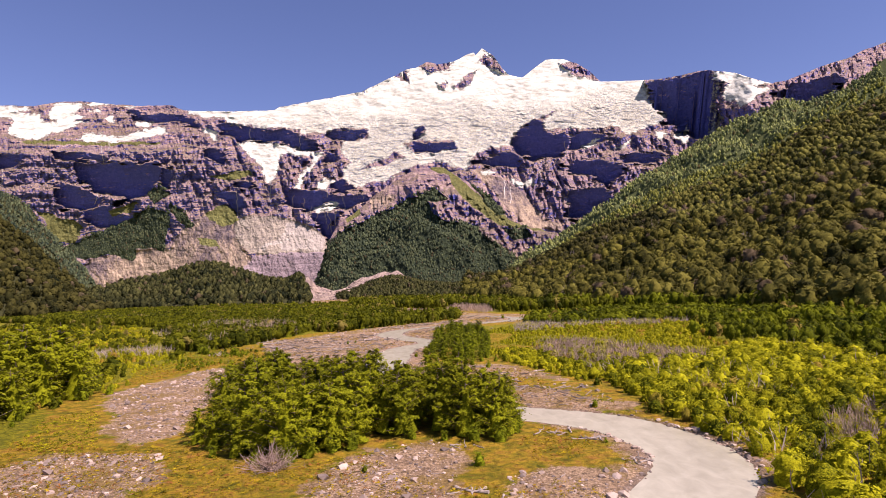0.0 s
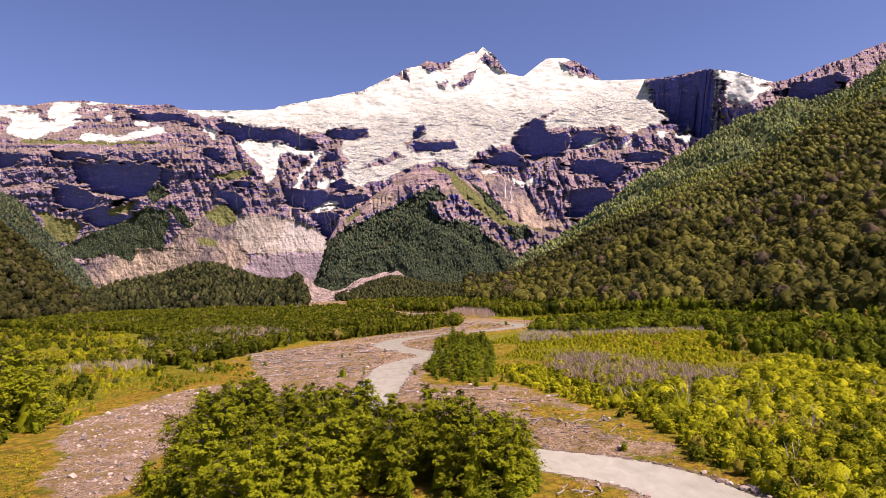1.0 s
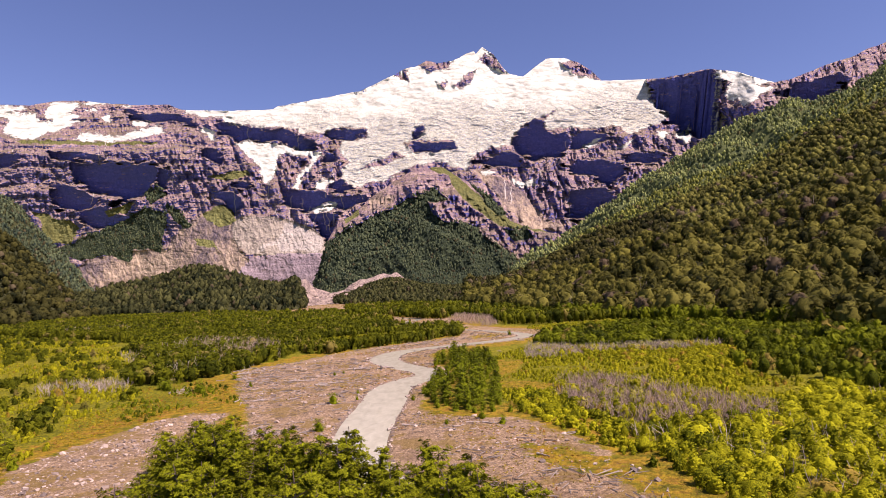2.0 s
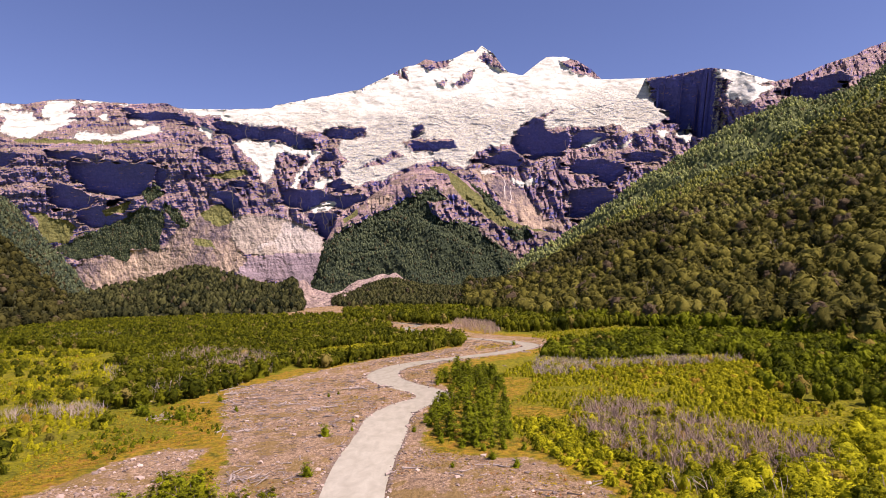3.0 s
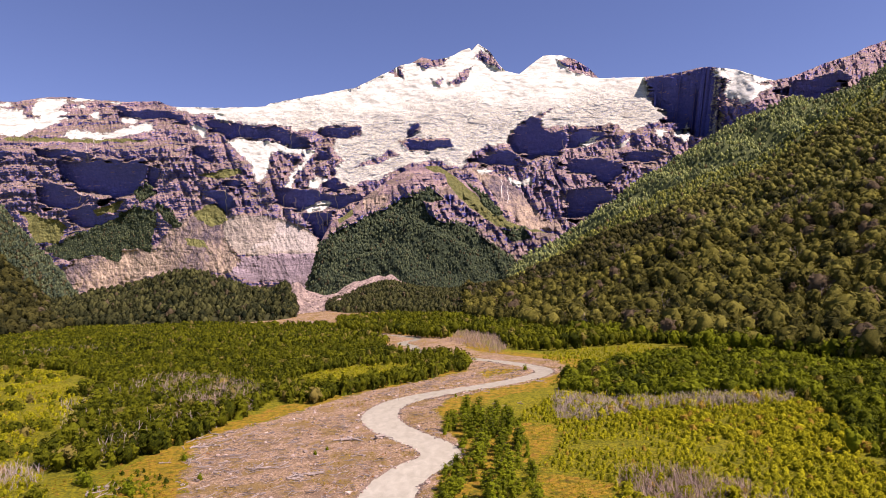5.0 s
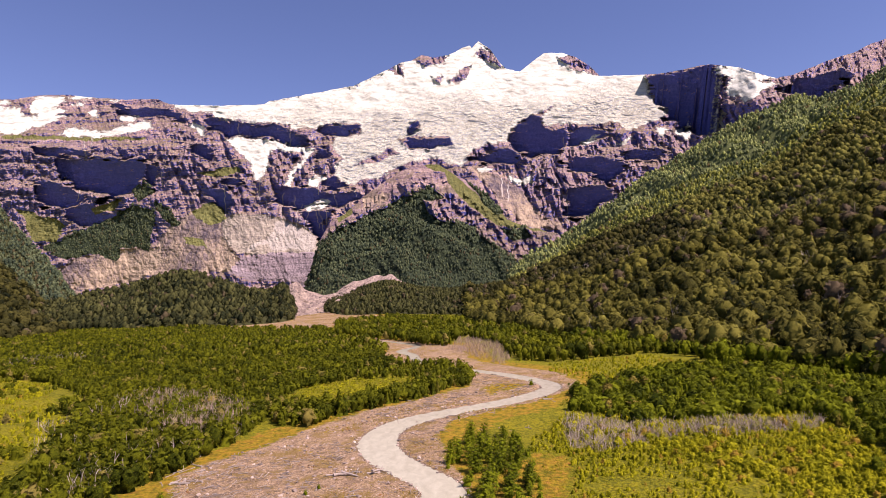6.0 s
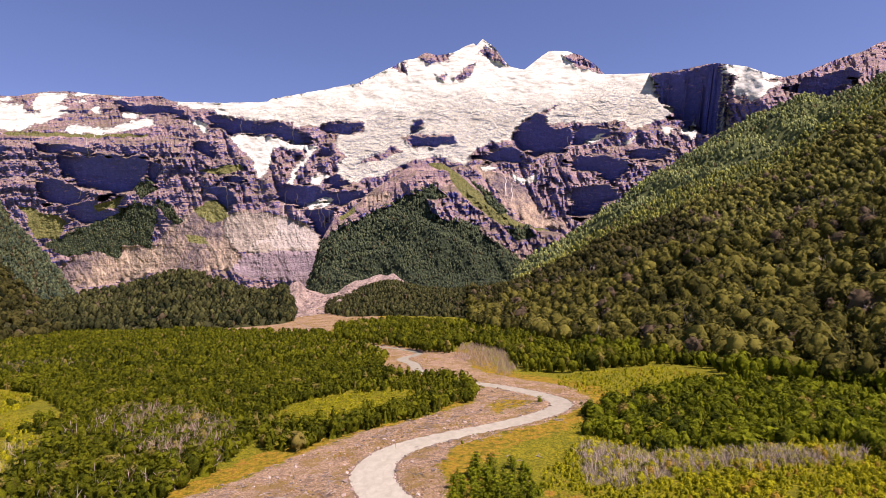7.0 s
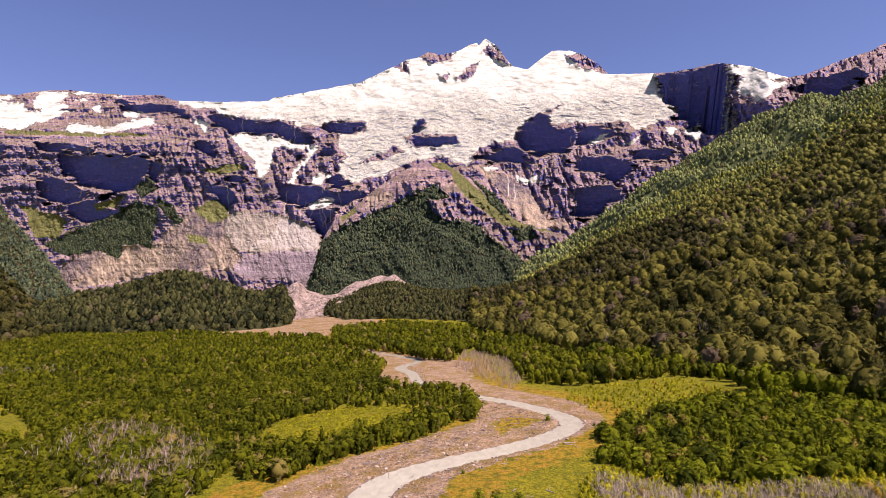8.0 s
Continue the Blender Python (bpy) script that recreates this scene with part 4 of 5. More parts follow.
def build_massif():
    a = np.linspace(-800, 810, 1080)
    sk = np.array(SKYLINE, float)
    top = np.interp(a, sk[:, 0], sk[:, 1]) + 1.3 * grain(a, a * 0, 12, 21, 4)
    f = np.linspace(0, 1, 330)[:, None]
    r = -12 + (top + 12) * f
    aa = np.broadcast_to(a, r.shape)
    wa = aa + 8 * grain(aa, r * 1.3, 24, 31, 5, 0.7)
    wr = r + 6 * grain(aa, r * 1.3, 20, 32, 5, 0.7)
    left = np.clip((-300 - aa) / 160, 0, 1)

    def trend(r, uneven=30.0):
        right = np.clip((aa - 428 - 0.2 * (300 - r) + uneven * grain(aa, r, 70, 30, 4)) / 125, 0, 1)
        return ((1 - left - right) * (3450 + 1150 * np.clip(r / 385, 0, 1.1) ** 1.2)
                + left * (3850 + 260 * np.clip(r / 235, 0, 1) + 480 * np.clip((r - 235) / 85, 0, 1.1))
                + right * (3350 + 200 * np.clip(r / 270, 0, 1) + 420 * np.clip((r - 270) / 80, 0, 1.4)))

    d = trend(r)

    def zone(polys, soft):
        return np.clip(0.5 + np.max([near_poly(p, wa, wr) for p in polys], 0) / soft, 0, 1)

    snow = np.minimum(zone([SNOW_UPPER, SNOW_FALL] + SNOW_PATCHES, 11), 1 - zone(BARE, 9))
    old = zone([OLD_SNOW], 6)
    speck = np.clip(2.2 * grain(aa * 1.4 + r, r * 2.4, 14, 34, 5, 0.6) - 0.75, 0, 1) * np.clip(0.1 + 0.010 * (r - 150), 0, 1) * (aa > -420)
    snow = np.maximum(snow, 0.9 * speck)
    fall = 0 * r
    for fa, hi, lo in FALLS:
        line = fa + 3.5 * grain(r * 0 + fa, r, 9, 33, 3) + (hi - r) * 0.16 * math.sin(fa)
        fall = np.maximum(fall, np.clip(1.35 - np.abs(aa - line) / 0.9, 0, 1) * (r < hi) * (r > lo))
    ice = zone([SNOW_UPPER, SNOW_FALL], 20) * np.clip((312 - r + 0.06 * (aa - 100) + 24 * grain(aa, r, 60, 50, 3)) / 40, 0, 1)
    pale, fan = zone([PALE], 7), zone([FAN], 8)
    scree, turf, woods = zone(SCREE, 10), zone(TURF, 8), zone(WOODS, 8)
    loose = np.maximum(np.maximum(scree, np.maximum(pale, fan)), np.maximum(turf, woods))
    plain = np.clip(1 - snow - 0.85 * loose, 0, 1)
    d = d + (1 - 0.85 * snow - 0.6 * loose) * 80 * grain(aa, r * 1.1, 70, 42, 6, 0.58) + 55 * grain(aa, r, 170, 43, 3)
    t = r + 9 * grain(aa, r * 0, 240, 40, 2) + 7 * grain(aa, r, 60, 41, 4)
    step_back, ledge = strata(t, 47)
    strength = np.clip(0.85 + 0.9 * grain(aa, r * 2, 60, 52, 3), 0.1, 1.15) * (1 - 0.45 * np.clip((aa - 420) / 80, 0, 1)) * (0.6 + 0.4 * left)
    d = d + plain * strength * step_back
    gully = 1 - np.abs(grain(aa + 0.35 * r, r * 0.22, 30, 46, 4))
    chip = 1 - np.abs(grain(aa + 0.2 * r, r * 0.55, 8, 53, 4, 0.6))
    d = d + plain * (1 - 0.7 * left) * 80 * (gully**3 - 0.5) + plain * 24 * (chip**2 - 0.5) + plain * np.clip(0.75 + 0.9 * grain(aa, r, 50, 56, 3), 0.1, 1.3) * (72 - 36 * left) * blocks(aa, r, 57) + loose * 8 * grain(aa * 1.2 + r, r * 0.7 - 0.5 * aa, 30, 59, 5, 0.6) + loose * 5 * (chip**2 - 0.4)
    # snow: smooth swells high up, crevasses and seracs in the ice falls
    d = d + snow * (1 - ice) * 34 * grain(aa + r * 0.4, r * 1.8, 46, 44, 5, 0.55)
    crevasse = 1 - np.abs(grain(aa * 0.9 - r * 0.6, r * 2.6 + aa * 0.3, 17, 45, 5, 0.7))
    d = d + snow * ice * (22 * grain(aa + r * 0.4, r * 1.4, 40, 54, 5, 0.6) + 13 * (crevasse**3 - 0.25))
    notch = np.clip(2.6 * (grain(aa * 0.4 + 0.3 * r, t * 2.0, 11, 60, 3, 0.6) - 0.12), -0.4, 1.0)      # ledges that break the walls up
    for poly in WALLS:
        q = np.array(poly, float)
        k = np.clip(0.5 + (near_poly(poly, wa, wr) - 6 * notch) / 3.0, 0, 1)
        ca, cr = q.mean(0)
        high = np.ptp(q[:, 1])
        # a sheer wall, leaned and turned from the sun to lie in shade
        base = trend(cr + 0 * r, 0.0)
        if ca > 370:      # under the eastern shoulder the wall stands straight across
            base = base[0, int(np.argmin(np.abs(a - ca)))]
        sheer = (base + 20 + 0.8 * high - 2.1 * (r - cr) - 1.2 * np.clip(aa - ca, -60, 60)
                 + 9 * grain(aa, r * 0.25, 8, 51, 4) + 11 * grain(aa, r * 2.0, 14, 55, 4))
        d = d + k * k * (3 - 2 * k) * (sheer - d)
    d = np.where(f > 0.93, np.minimum(d, 4780), np.minimum(d, 4760))
    x, y, z = EYE0[0] + aa / 1000 * d, EYE0[1] + d, EYE0[2] + r / 1000 * d
    # far side, falling away behind the crest
    k = np.linspace(0.1, 1, 6)[:, None]
    x, y = np.vstack([x, x[-1] + 0 * k]), np.vstack([y, y[-1] + 420 * k])
    z = np.vstack([z, z[-1] * (1 - 0.75 * k)])
    pad = np.zeros((6, len(a)))
    att = {key: np.vstack([v, pad + (v[-1] if key == "snow" else 0)]) for key, v in
           dict(snow=snow, ice=ice, scree=scree, pale=pale, fan=fan, grass=turf, wood=woods, ledge=ledge * plain, fall=np.maximum(fall, 0.52 * old)).items()}
    faces = grid_faces(len(x), len(a))
    verts = np.dstack([x, y, z]).reshape(-1, 3)
    flat = att["snow"].ravel()[faces].mean(1) > 0.5
    mountain = tagged(new("mountain"), "glaciated volcanic mountain with banded cliffs and two summits", "mountain", kind="structure")
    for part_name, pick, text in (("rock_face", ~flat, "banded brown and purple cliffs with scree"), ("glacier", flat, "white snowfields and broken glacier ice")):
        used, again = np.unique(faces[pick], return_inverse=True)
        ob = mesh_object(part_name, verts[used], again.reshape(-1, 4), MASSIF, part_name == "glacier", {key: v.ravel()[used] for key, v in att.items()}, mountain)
        tagged(ob, text)
    return dict(x=x, y=y, z=z, wood=att["wood"])


massif = build_massif()


# ---------------------------------------------------------------- plants
def outline(h, shape):
    """Half-width of a crown at each part of its height."""
    if shape == "cone":
        return 0.32 * np.clip(1.02 - h, 0, 1) ** 0.75 + 0.015
    if shape == "shrub":
        return 0.60 * np.sqrt(np.clip(1 - (h - 0.2) ** 2 / 0.66, 0.004, 1))
    return 0.42 * np.sqrt(np.clip(1 - ((h - 0.56) / 0.455) ** 2, 0.004, 1))


def lobes(turn, h, seed):
    return 1 + 0.20 * np.sin(turn * 3 + seed + 5 * h) * np.sin(h * 9 + seed) + 0.15 * np.sin(turn * 5 + h * 13 + 2 * seed) + 0.08 * np.sin(turn * 9 - h * 21)


def crown(quads, seed, shape="round", leaf=0.2, low=0.12, rings=4, sides=7, inner=0.62):
    """A crown one metre high: an uneven inner body of foliage, and loose leaf clumps standing out from it. Gives points, faces and which points are body."""
    rng = np.random.default_rng(seed)
    hh = low + (0.995 - low) * np.linspace(0, 1, rings + 1) ** 0.8
    tt = np.arange(sides) * 2 * np.pi / sides
    h2, t2 = np.meshgrid(hh, tt, indexing="ij")
    t2 = t2 + 0.5 * h2 * 6 + rng.normal(0, 0.12, t2.shape)
    h2 = h2 + rng.normal(0, 0.025, h2.shape) * (h2 < 0.95)
    rr = outline(np.clip(h2, 0, 0.995), shape) * lobes(t2, h2, seed) * inner * rng.uniform(0.70, 1.25, h2.shape)
    body = np.stack([rr * np.cos(t2), rr * np.sin(t2), h2 * (1 - 0.25 * (0.9 - inner))], -1).reshape(-1, 3)
    k = np.arange((rings + 1) * sides).reshape(rings + 1, sides)
    shell = np.stack([k[:-1], np.roll(k[:-1], -1, 1), np.roll(k[1:], -1, 1), k[1:]], -1).reshape(-1, 4)
    if not rings:
        body, shell = np.zeros((0, 3)), np.zeros((0, 4), int)
    h = low + (1 - low) * rng.random(quads) ** 0.8
    turn = rng.random(quads) * 2 * np.pi
    reach = outline(h, shape) * lobes(turn, h, seed) * rng.uniform(inner + 0.05, 1.1, quads)
    c = np.stack([reach * np.cos(turn), reach * np.sin(turn), h], 1)
    steep = {"cone": 0.45, "shrub": 1.5 * h, "round": 2.6 * (h - 0.45)}[shape]
    out = np.stack([np.cos(turn), np.sin(turn), steep + 0 * h], 1)
    out /= np.linalg.norm(out, axis=1)[:, None]
    out += rng.normal(0, 0.40, (quads, 3)) + (0, 0, 0.2)
    out /= np.linalg.norm(out, axis=1)[:, None]
    u = np.cross(out, rng.normal(0, 1, (quads, 3)))
    u /= np.linalg.norm(u, axis=1)[:, None]
    v = np.cross(out, u)
    size = leaf * (0.6 + 0.8 * rng.random(quads))[:, None]
    pts = np.stack([c + u * size * rng.uniform(0.5, 1.1, (quads, 1)), c + v * size * rng.uniform(0.3, 0.7, (quads, 1)),
                    c - u * size * rng.uniform(0.5, 1.1, (quads, 1)), c - v * size * rng.uniform(0.3, 0.7, (quads, 1))], 1).reshape(-1, 3)
    faces = np.vstack([shell, len(body) + np.arange(4 * quads).reshape(-1, 4)])
    return np.vstack([body, pts]), faces, np.r_[np.ones(len(body)), np.zeros(4 * quads)]


def scatter(poly, spacing, seed, keep=1.0, skip=(), ragged=0.0):
    """Uneven points inside an outline."""
    rng = np.random.default_rng(seed)
    p = np.array(poly, float)
    lo, hi = p.min(0), p.max(0)
    gx, gy = np.meshgrid(np.arange(lo[0], hi[0], spacing), np.arange(lo[1], hi[1], spacing))
    x = gx.ravel() + rng.uniform(-0.5, 0.5, gx.size) * spacing
    y = gy.ravel() + rng.uniform(-0.5, 0.5, gx.size) * spacing
    ok = (np.abs(x) < 0.77 * y + 25) & (distance_to(poly, x, y) + ragged * lumps(x, y, 16, seed, 3) > 0.3) & (rng.random(x.size) < keep) & (river_edge(x, y) > 1.5)
    for s in skip:
        ok &= distance_to(s, x, y) < 0
    return x[ok], y[ok]


def plant_mass(name, x, y, z, height, wide, templates, material, label, seed=0, category="trees"):
    """Many plants joined into one mesh."""
    rng = np.random.default_rng(seed)
    n = len(x)
    which, yaw = rng.integers(0, len(templates), n), rng.random(n) * 2 * np.pi
    tone, odd = rng.random(n), rng.random(n)
    verts, faces, tones, odds, solids, start = [], [], [], [], [], 0
    for k, (tpl, quad, solid) in enumerate(templates):
        i = np.where(which == k)[0]
        if not len(i):
            continue
        c, s = np.cos(yaw[i])[:, None], np.sin(yaw[i])[:, None]
        w, h = (height[i] * wide[i])[:, None], height[i][:, None]
        px = (tpl[None, :, 0] * c - tpl[None, :, 1] * s) * w + x[i][:, None]
        py = (tpl[None, :, 0] * s + tpl[None, :, 1] * c) * w + y[i][:, None]
        pz = tpl[None, :, 2] * h + z[i][:, None]
        verts.append(np.stack([px, py, pz], -1).reshape(-1, 3))
        faces.append((quad[None] + start + len(tpl) * np.arange(len(i))[:, None, None]).reshape(-1, 4))
        start += len(tpl) * len(i)
        tones.append(np.repeat(tone[i], len(tpl)))
        odds.append(np.repeat(odd[i], len(tpl)))
        solids.append(np.tile(solid, len(i)))
    ob = mesh_object(name, np.vstack(verts), np.vstack(faces), material, True,
                     {"tone": np.concatenate(tones), "odd": np.concatenate(odds), "solid": np.concatenate(solids)})
    return tagged(ob, label, category, kind="stuff")


def on_hill(hill, count, seed, low=0.0, high=1.0, mask=None, apart=0.0):
    """Points spread evenly over a hillside's plan, with their heights."""
    rng = np.random.default_rng(seed)
    x, y, z = hill["x"], hill["y"], hill["z"]
    area = np.abs((x[1:, 1:] - x[:-1, :-1]) * (y[1:, :-1] - y[:-1, 1:]) - (y[1:, 1:] - y[:-1, :-1]) * (x[1:, :-1] - x[:-1, 1:]))
    if "s" in hill:
        s = hill["s"][:-1, :-1]
        area = area * ((s >= low) & (s < high))
    if mask is not None:
        area = area * (mask[:-1, :-1] > 0.5)
    pick = rng.choice(area.size, count, p=(area / area.sum()).ravel())
    i, j = np.unravel_index(pick, area.shape)
    u, v = rng.random(count), rng.random(count)

    def blend(q):
        return (1 - u) * (1 - v) * q[i, j] + u * (1 - v) * q[i, j + 1] + (1 - u) * v * q[i + 1, j] + u * v * q[i + 1, j + 1]

    px, py, pz = blend(x), blend(y), blend(z)
    keep = np.abs(px) < 0.77 * py + 25
    px, py, pz = px[keep], py[keep], pz[keep]
    if apart:
        _, first = np.unique(np.stack([np.floor(px / apart), np.floor(py / apart)], 1), axis=0, return_index=True)
        px, py, pz = px[first], py[first], pz[first]
    return px, py, pz


LARGE = [crown(60, 10 + s, "round", 0.12, 0.08, 5, 9, 0.72) for s in range(6)]
MIDDLE = [crown(26, 15 + s, "round", 0.145, 0.04, 4, 7, 0.70) for s in range(5)]
CONES = [crown(18, 20 + s, "cone", 0.16, 0.02, 3, 5, 0.55) for s in range(3)] + [crown(20, 24 + s, "round", 0.17, 0.0, 3, 5, 0.60) for s in range(5)]
SHRUB = [crown(36, 30 + s, "shrub", 0.20, 0.0, 3, 6, 0.60) for s in range(6)]
FAR = [crown(6, 40 + s, "round", 0.24, 0.10, 2, 5, 0.80) for s in range(5)]
FINE_SHRUB = [crown(84, 60 + s, "shrub", 0.115, 0.0, 4, 7, 0.66) for s in range(6)]
LOW_SHRUB = [crown(11, 70 + s, "shrub", 0.24, 0.0, 2, 5, 0.6) for s in range(5)]
TUFT = [crown(6, 50 + s, "shrub", 0.40, 0.0, 0) for s in range(5)]


def heights(n, lo, hi, seed):
    return np.random.default_rng(seed).uniform(lo, hi, n)


def forest_on(name, hill, count, lo, hi, templates, material, label, seed, **more):
    x, y, z = on_hill(hill, count, seed, **more)
    n = len(x)
    plant_mass(name, x, y, z - 1.0, heights(n, lo, hi, seed), heights(n, 0.8, 1.25, seed + 1), templates, material, label, seed)


forest_on("slope_forest", near_spur, 9000, 8, 24, LARGE, LEAF_SLOPE, "dense dark olive southern beech forest on the slope", 51, low=-0.1, high=0.42, apart=11.0)
# sunlit leaves right, shaded leaves left: the slope's shading is in the leaf colour
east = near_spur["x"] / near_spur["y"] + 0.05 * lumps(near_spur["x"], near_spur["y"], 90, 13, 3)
for wood, leaves, seed in ((east > 0.38, LEAF_SUNLIT, 52), (east <= 0.38, LEAF_SHADE, 49)):
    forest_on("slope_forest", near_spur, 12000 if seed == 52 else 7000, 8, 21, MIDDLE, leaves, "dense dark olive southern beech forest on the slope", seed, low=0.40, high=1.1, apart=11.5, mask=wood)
forest_on("middle_forest", middle_spur, 14000, 10, 19, FAR, LEAF_MIDDLE, "green forest on the rib of the valley side", 50, high=1.1, apart=10.0)
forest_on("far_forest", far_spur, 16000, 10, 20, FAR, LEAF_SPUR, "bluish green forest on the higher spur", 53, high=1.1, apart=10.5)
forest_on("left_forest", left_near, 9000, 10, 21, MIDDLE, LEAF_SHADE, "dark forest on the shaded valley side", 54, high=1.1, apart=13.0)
forest_on("far_forest", left_far, 9000, 11, 18, FAR, LEAF_HAZY, "bluish dark forest below the cliffs", 55, high=1.1, apart=12.0)
forest_on("hill_forest", low_hill, 9000, 8, 17, FAR, LEAF_HILL, "dark forest on the low hill", 56, high=1.2, apart=9.0)
forest_on("ridge_forest", low_ridge, 9000, 8, 16, FAR, LEAF_HILL, "dark forest on the low ridge", 57, high=1.2, apart=11.0)
forest_on("knoll_forest", knob, 5200, 9, 19, FAR, LEAF_HAZY, "dark forest on the flanks of the rocky knoll", 58, high=1.0, mask=knob["wood"])
forest_on("ledge_forest", massif, 1700, 12, 22, FAR, LEAF_HAZY, "dark woods on a ledge below the cliffs", 59, mask=massif["wood"])


def low_plants(name, poly, spacing, seed, lo, hi, templates, material, label, keep=0.9, skip=(), wide=(0.8, 1.5), patchy=0.0, category="shrubs", ragged=0.0):
    x, y = scatter(poly, spacing, seed, keep, skip, ragged)
    if ragged:
        ok = distance_to(CORRIDOR, x, y) < 1.0
        x, y = x[ok], y[ok]
    if patchy:
        ok = lumps(x, y, 22, seed, 3) > patchy
        x, y = x[ok], y[ok]
    n = len(x)
    h = heights(n, lo, hi, seed + 1) * (1 + 0.25 * lumps(x, y, 30, seed, 2))
    return plant_mass(name, x, y, floor_height(x, y) - 0.1, h, heights(n, *wide, seed + 2), templates, material, label, seed, category)


def valley_forest():
    x, y = scatter(FOREST, 4.0, 61, 0.95, [CLEARING])
    edge = distance_to(FOREST, x, y)
    n = len(x)
    h = heights(n, 4.0, 7.0, 62) + 2.0 * (edge < 7) + 1.5 * lumps(x, y, 40, 63, 3)
    close = (y < 640) & (x > -420)
    far = (~close) & (np.random.default_rng(3).random(n) < 0.6)
    for pick, tpl in ((close, CONES), (far, FAR)):
        plant_mass("valley_forest", x[pick], y[pick], floor_height(x[pick], y[pick]) - 0.2, h[pick], heights(pick.sum(), 0.9, 1.4, 63), tpl, LEAF_FOREST,
                   "dense young green southern beech wood on the flat", 64)
    low_plants("belt_forest", BAND, 6.0, 65, 5, 12, MIDDLE + CONES, LEAF_FOREST, "belt of taller green trees along the far gravel", 0.95, [DEAD_D, MEADOW_FAR], (0.8, 1.1), category="trees")
    low_plants("foot_forest", FOOT, 6.5, 66, 5, 14, MIDDLE + CONES, LEAF_MIXED, "green trees along the foot of the slope", 0.95, [MEADOW_FAR], (0.8, 1.1), category="trees", ragged=9.0)


valley_forest()


def shrubland():
    low_plants("shrubs", SHRUBS_NEAR, 3.3, 71, 2.2, 4.8, FINE_SHRUB, LEAF_SHRUB, "bright yellow-green shrubs beside the river", 0.9, [DEAD_C], patchy=-0.7, ragged=2.0)
    low_plants("shrubs", SHRUBS_SIDE, 5.0, 72, 3.0, 8.5, SHRUB + MIDDLE, LEAF_MIXED, "darker green shrubs towards the slope", 0.85, [], wide=(0.7, 1.1), patchy=-0.4, ragged=9.0)
    low_plants("shrubs", SHRUBS_FAR, 4.4, 73, 3.0, 7.5, CONES + SHRUB, LEAF_MIXED, "dense green shrubs beyond the bleached thicket", 0.9, ragged=9.0)
    low_plants("meadow_plants", MEADOW, 1.8, 74, 0.35, 1.0, TUFT, LEAF_HERB, "yellow-green tall herbs and low shrubs", 0.8, [DEAD_A, DEAD_B], patchy=-0.5)
    low_plants("low_shrubs", MEADOW, 2.0, 81, 0.7, 2.1, LOW_SHRUB, LEAF_HERB, "low yellow-green shrubs spread over the meadow", 0.8, [DEAD_A, DEAD_B, MEADOW_OCHRE], patchy=-0.35, ragged=9.0)
    low_plants("shrubs", MEADOW_EAST, 2.6, 86, 1.3, 3.2, SHRUB, LEAF_HERB, "lime green shrubs closing in on the meadow", 0.85, [DEAD_A, DEAD_B], patchy=-0.3, ragged=9.0)
    low_plants("low_shrubs", MEADOW_LEFT, 2.9, 82, 0.8, 2.2, LOW_SHRUB, LEAF_HERB, "low yellow-green shrubs of the side meadow", 0.75, [FOREST], patchy=-0.12, ragged=9.0)
    low_plants("low_shrubs", MEADOW_FAR, 4.0, 83, 1.0, 2.4, LOW_SHRUB, LEAF_HERB, "low yellow-green shrubs of the far meadow", 0.7)
    low_plants("meadow_plants", MEADOW_FAR, 2.4, 75, 0.6, 1.6, TUFT, LEAF_HERB, "yellow-green tall herbs and low shrubs", 0.7)
    low_plants("meadow_plants", CLEARING, 1.9, 76, 0.8, 2.0, TUFT, LEAF_HERB, "yellow-green low growth in a clearing", 0.9)
    low_plants("meadow_plants", MEADOW_LEFT, 2.3, 77, 0.5, 1.5, TUFT, LEAF_HERB, "yellow-green herbs of the side meadow", 0.8, [FOREST], patchy=-0.15)
    low_plants("shrubs", MEADOW_LEFT, 7.0, 78, 2.0, 5.0, SHRUB, LEAF_FOREST, "scattered green shrubs in the side meadow", 0.7, [FOREST], patchy=0.05, ragged=9.0)
    low_plants("bank_shrubs", RIGHT_BANK, 1.9, 79, 1.0, 2.6, SHRUB, LEAF_SHRUB, "low green shrubs along the gravel edge", 0.6, patchy=0.0)
    low_plants("lush_grass", LUSH, 1.0, 84, 0.3, 0.8, TUFT, LEAF_SHRUB, "lime green wet grass beside the gravel bar", 0.9, category="grass")
    low_plants("grass_tufts", NEAR_TURF, 0.9, 80, 0.25, 0.85, TUFT, LEAF_GRASS, "dry ochre and yellow grass tufts on the bars", 0.8, [CLUMP], patchy=-0.1, category="grass")

    low_plants("grass_tufts", BANK_LEFT, 1.2, 88, 0.3, 0.9, TUFT, LEAF_GRASS, "dry ochre grass on the bank beside the gravel", 0.8, patchy=-0.25, category="grass")
    low_plants("low_shrubs", BANK_LEFT, 2.2, 89, 0.6, 1.8, LOW_SHRUB, LEAF_MIXED, "low dark green shrubs on the grassy bank", 0.7, patchy=0.02)
    low_plants("grass_tufts", CORRIDOR, 1.7, 87, 0.3, 0.9, TUFT, LEAF_GRASS, "dry ochre grass tufts scattered over the gravel", 0.85, patchy=0.06, category="grass")


shrubland()


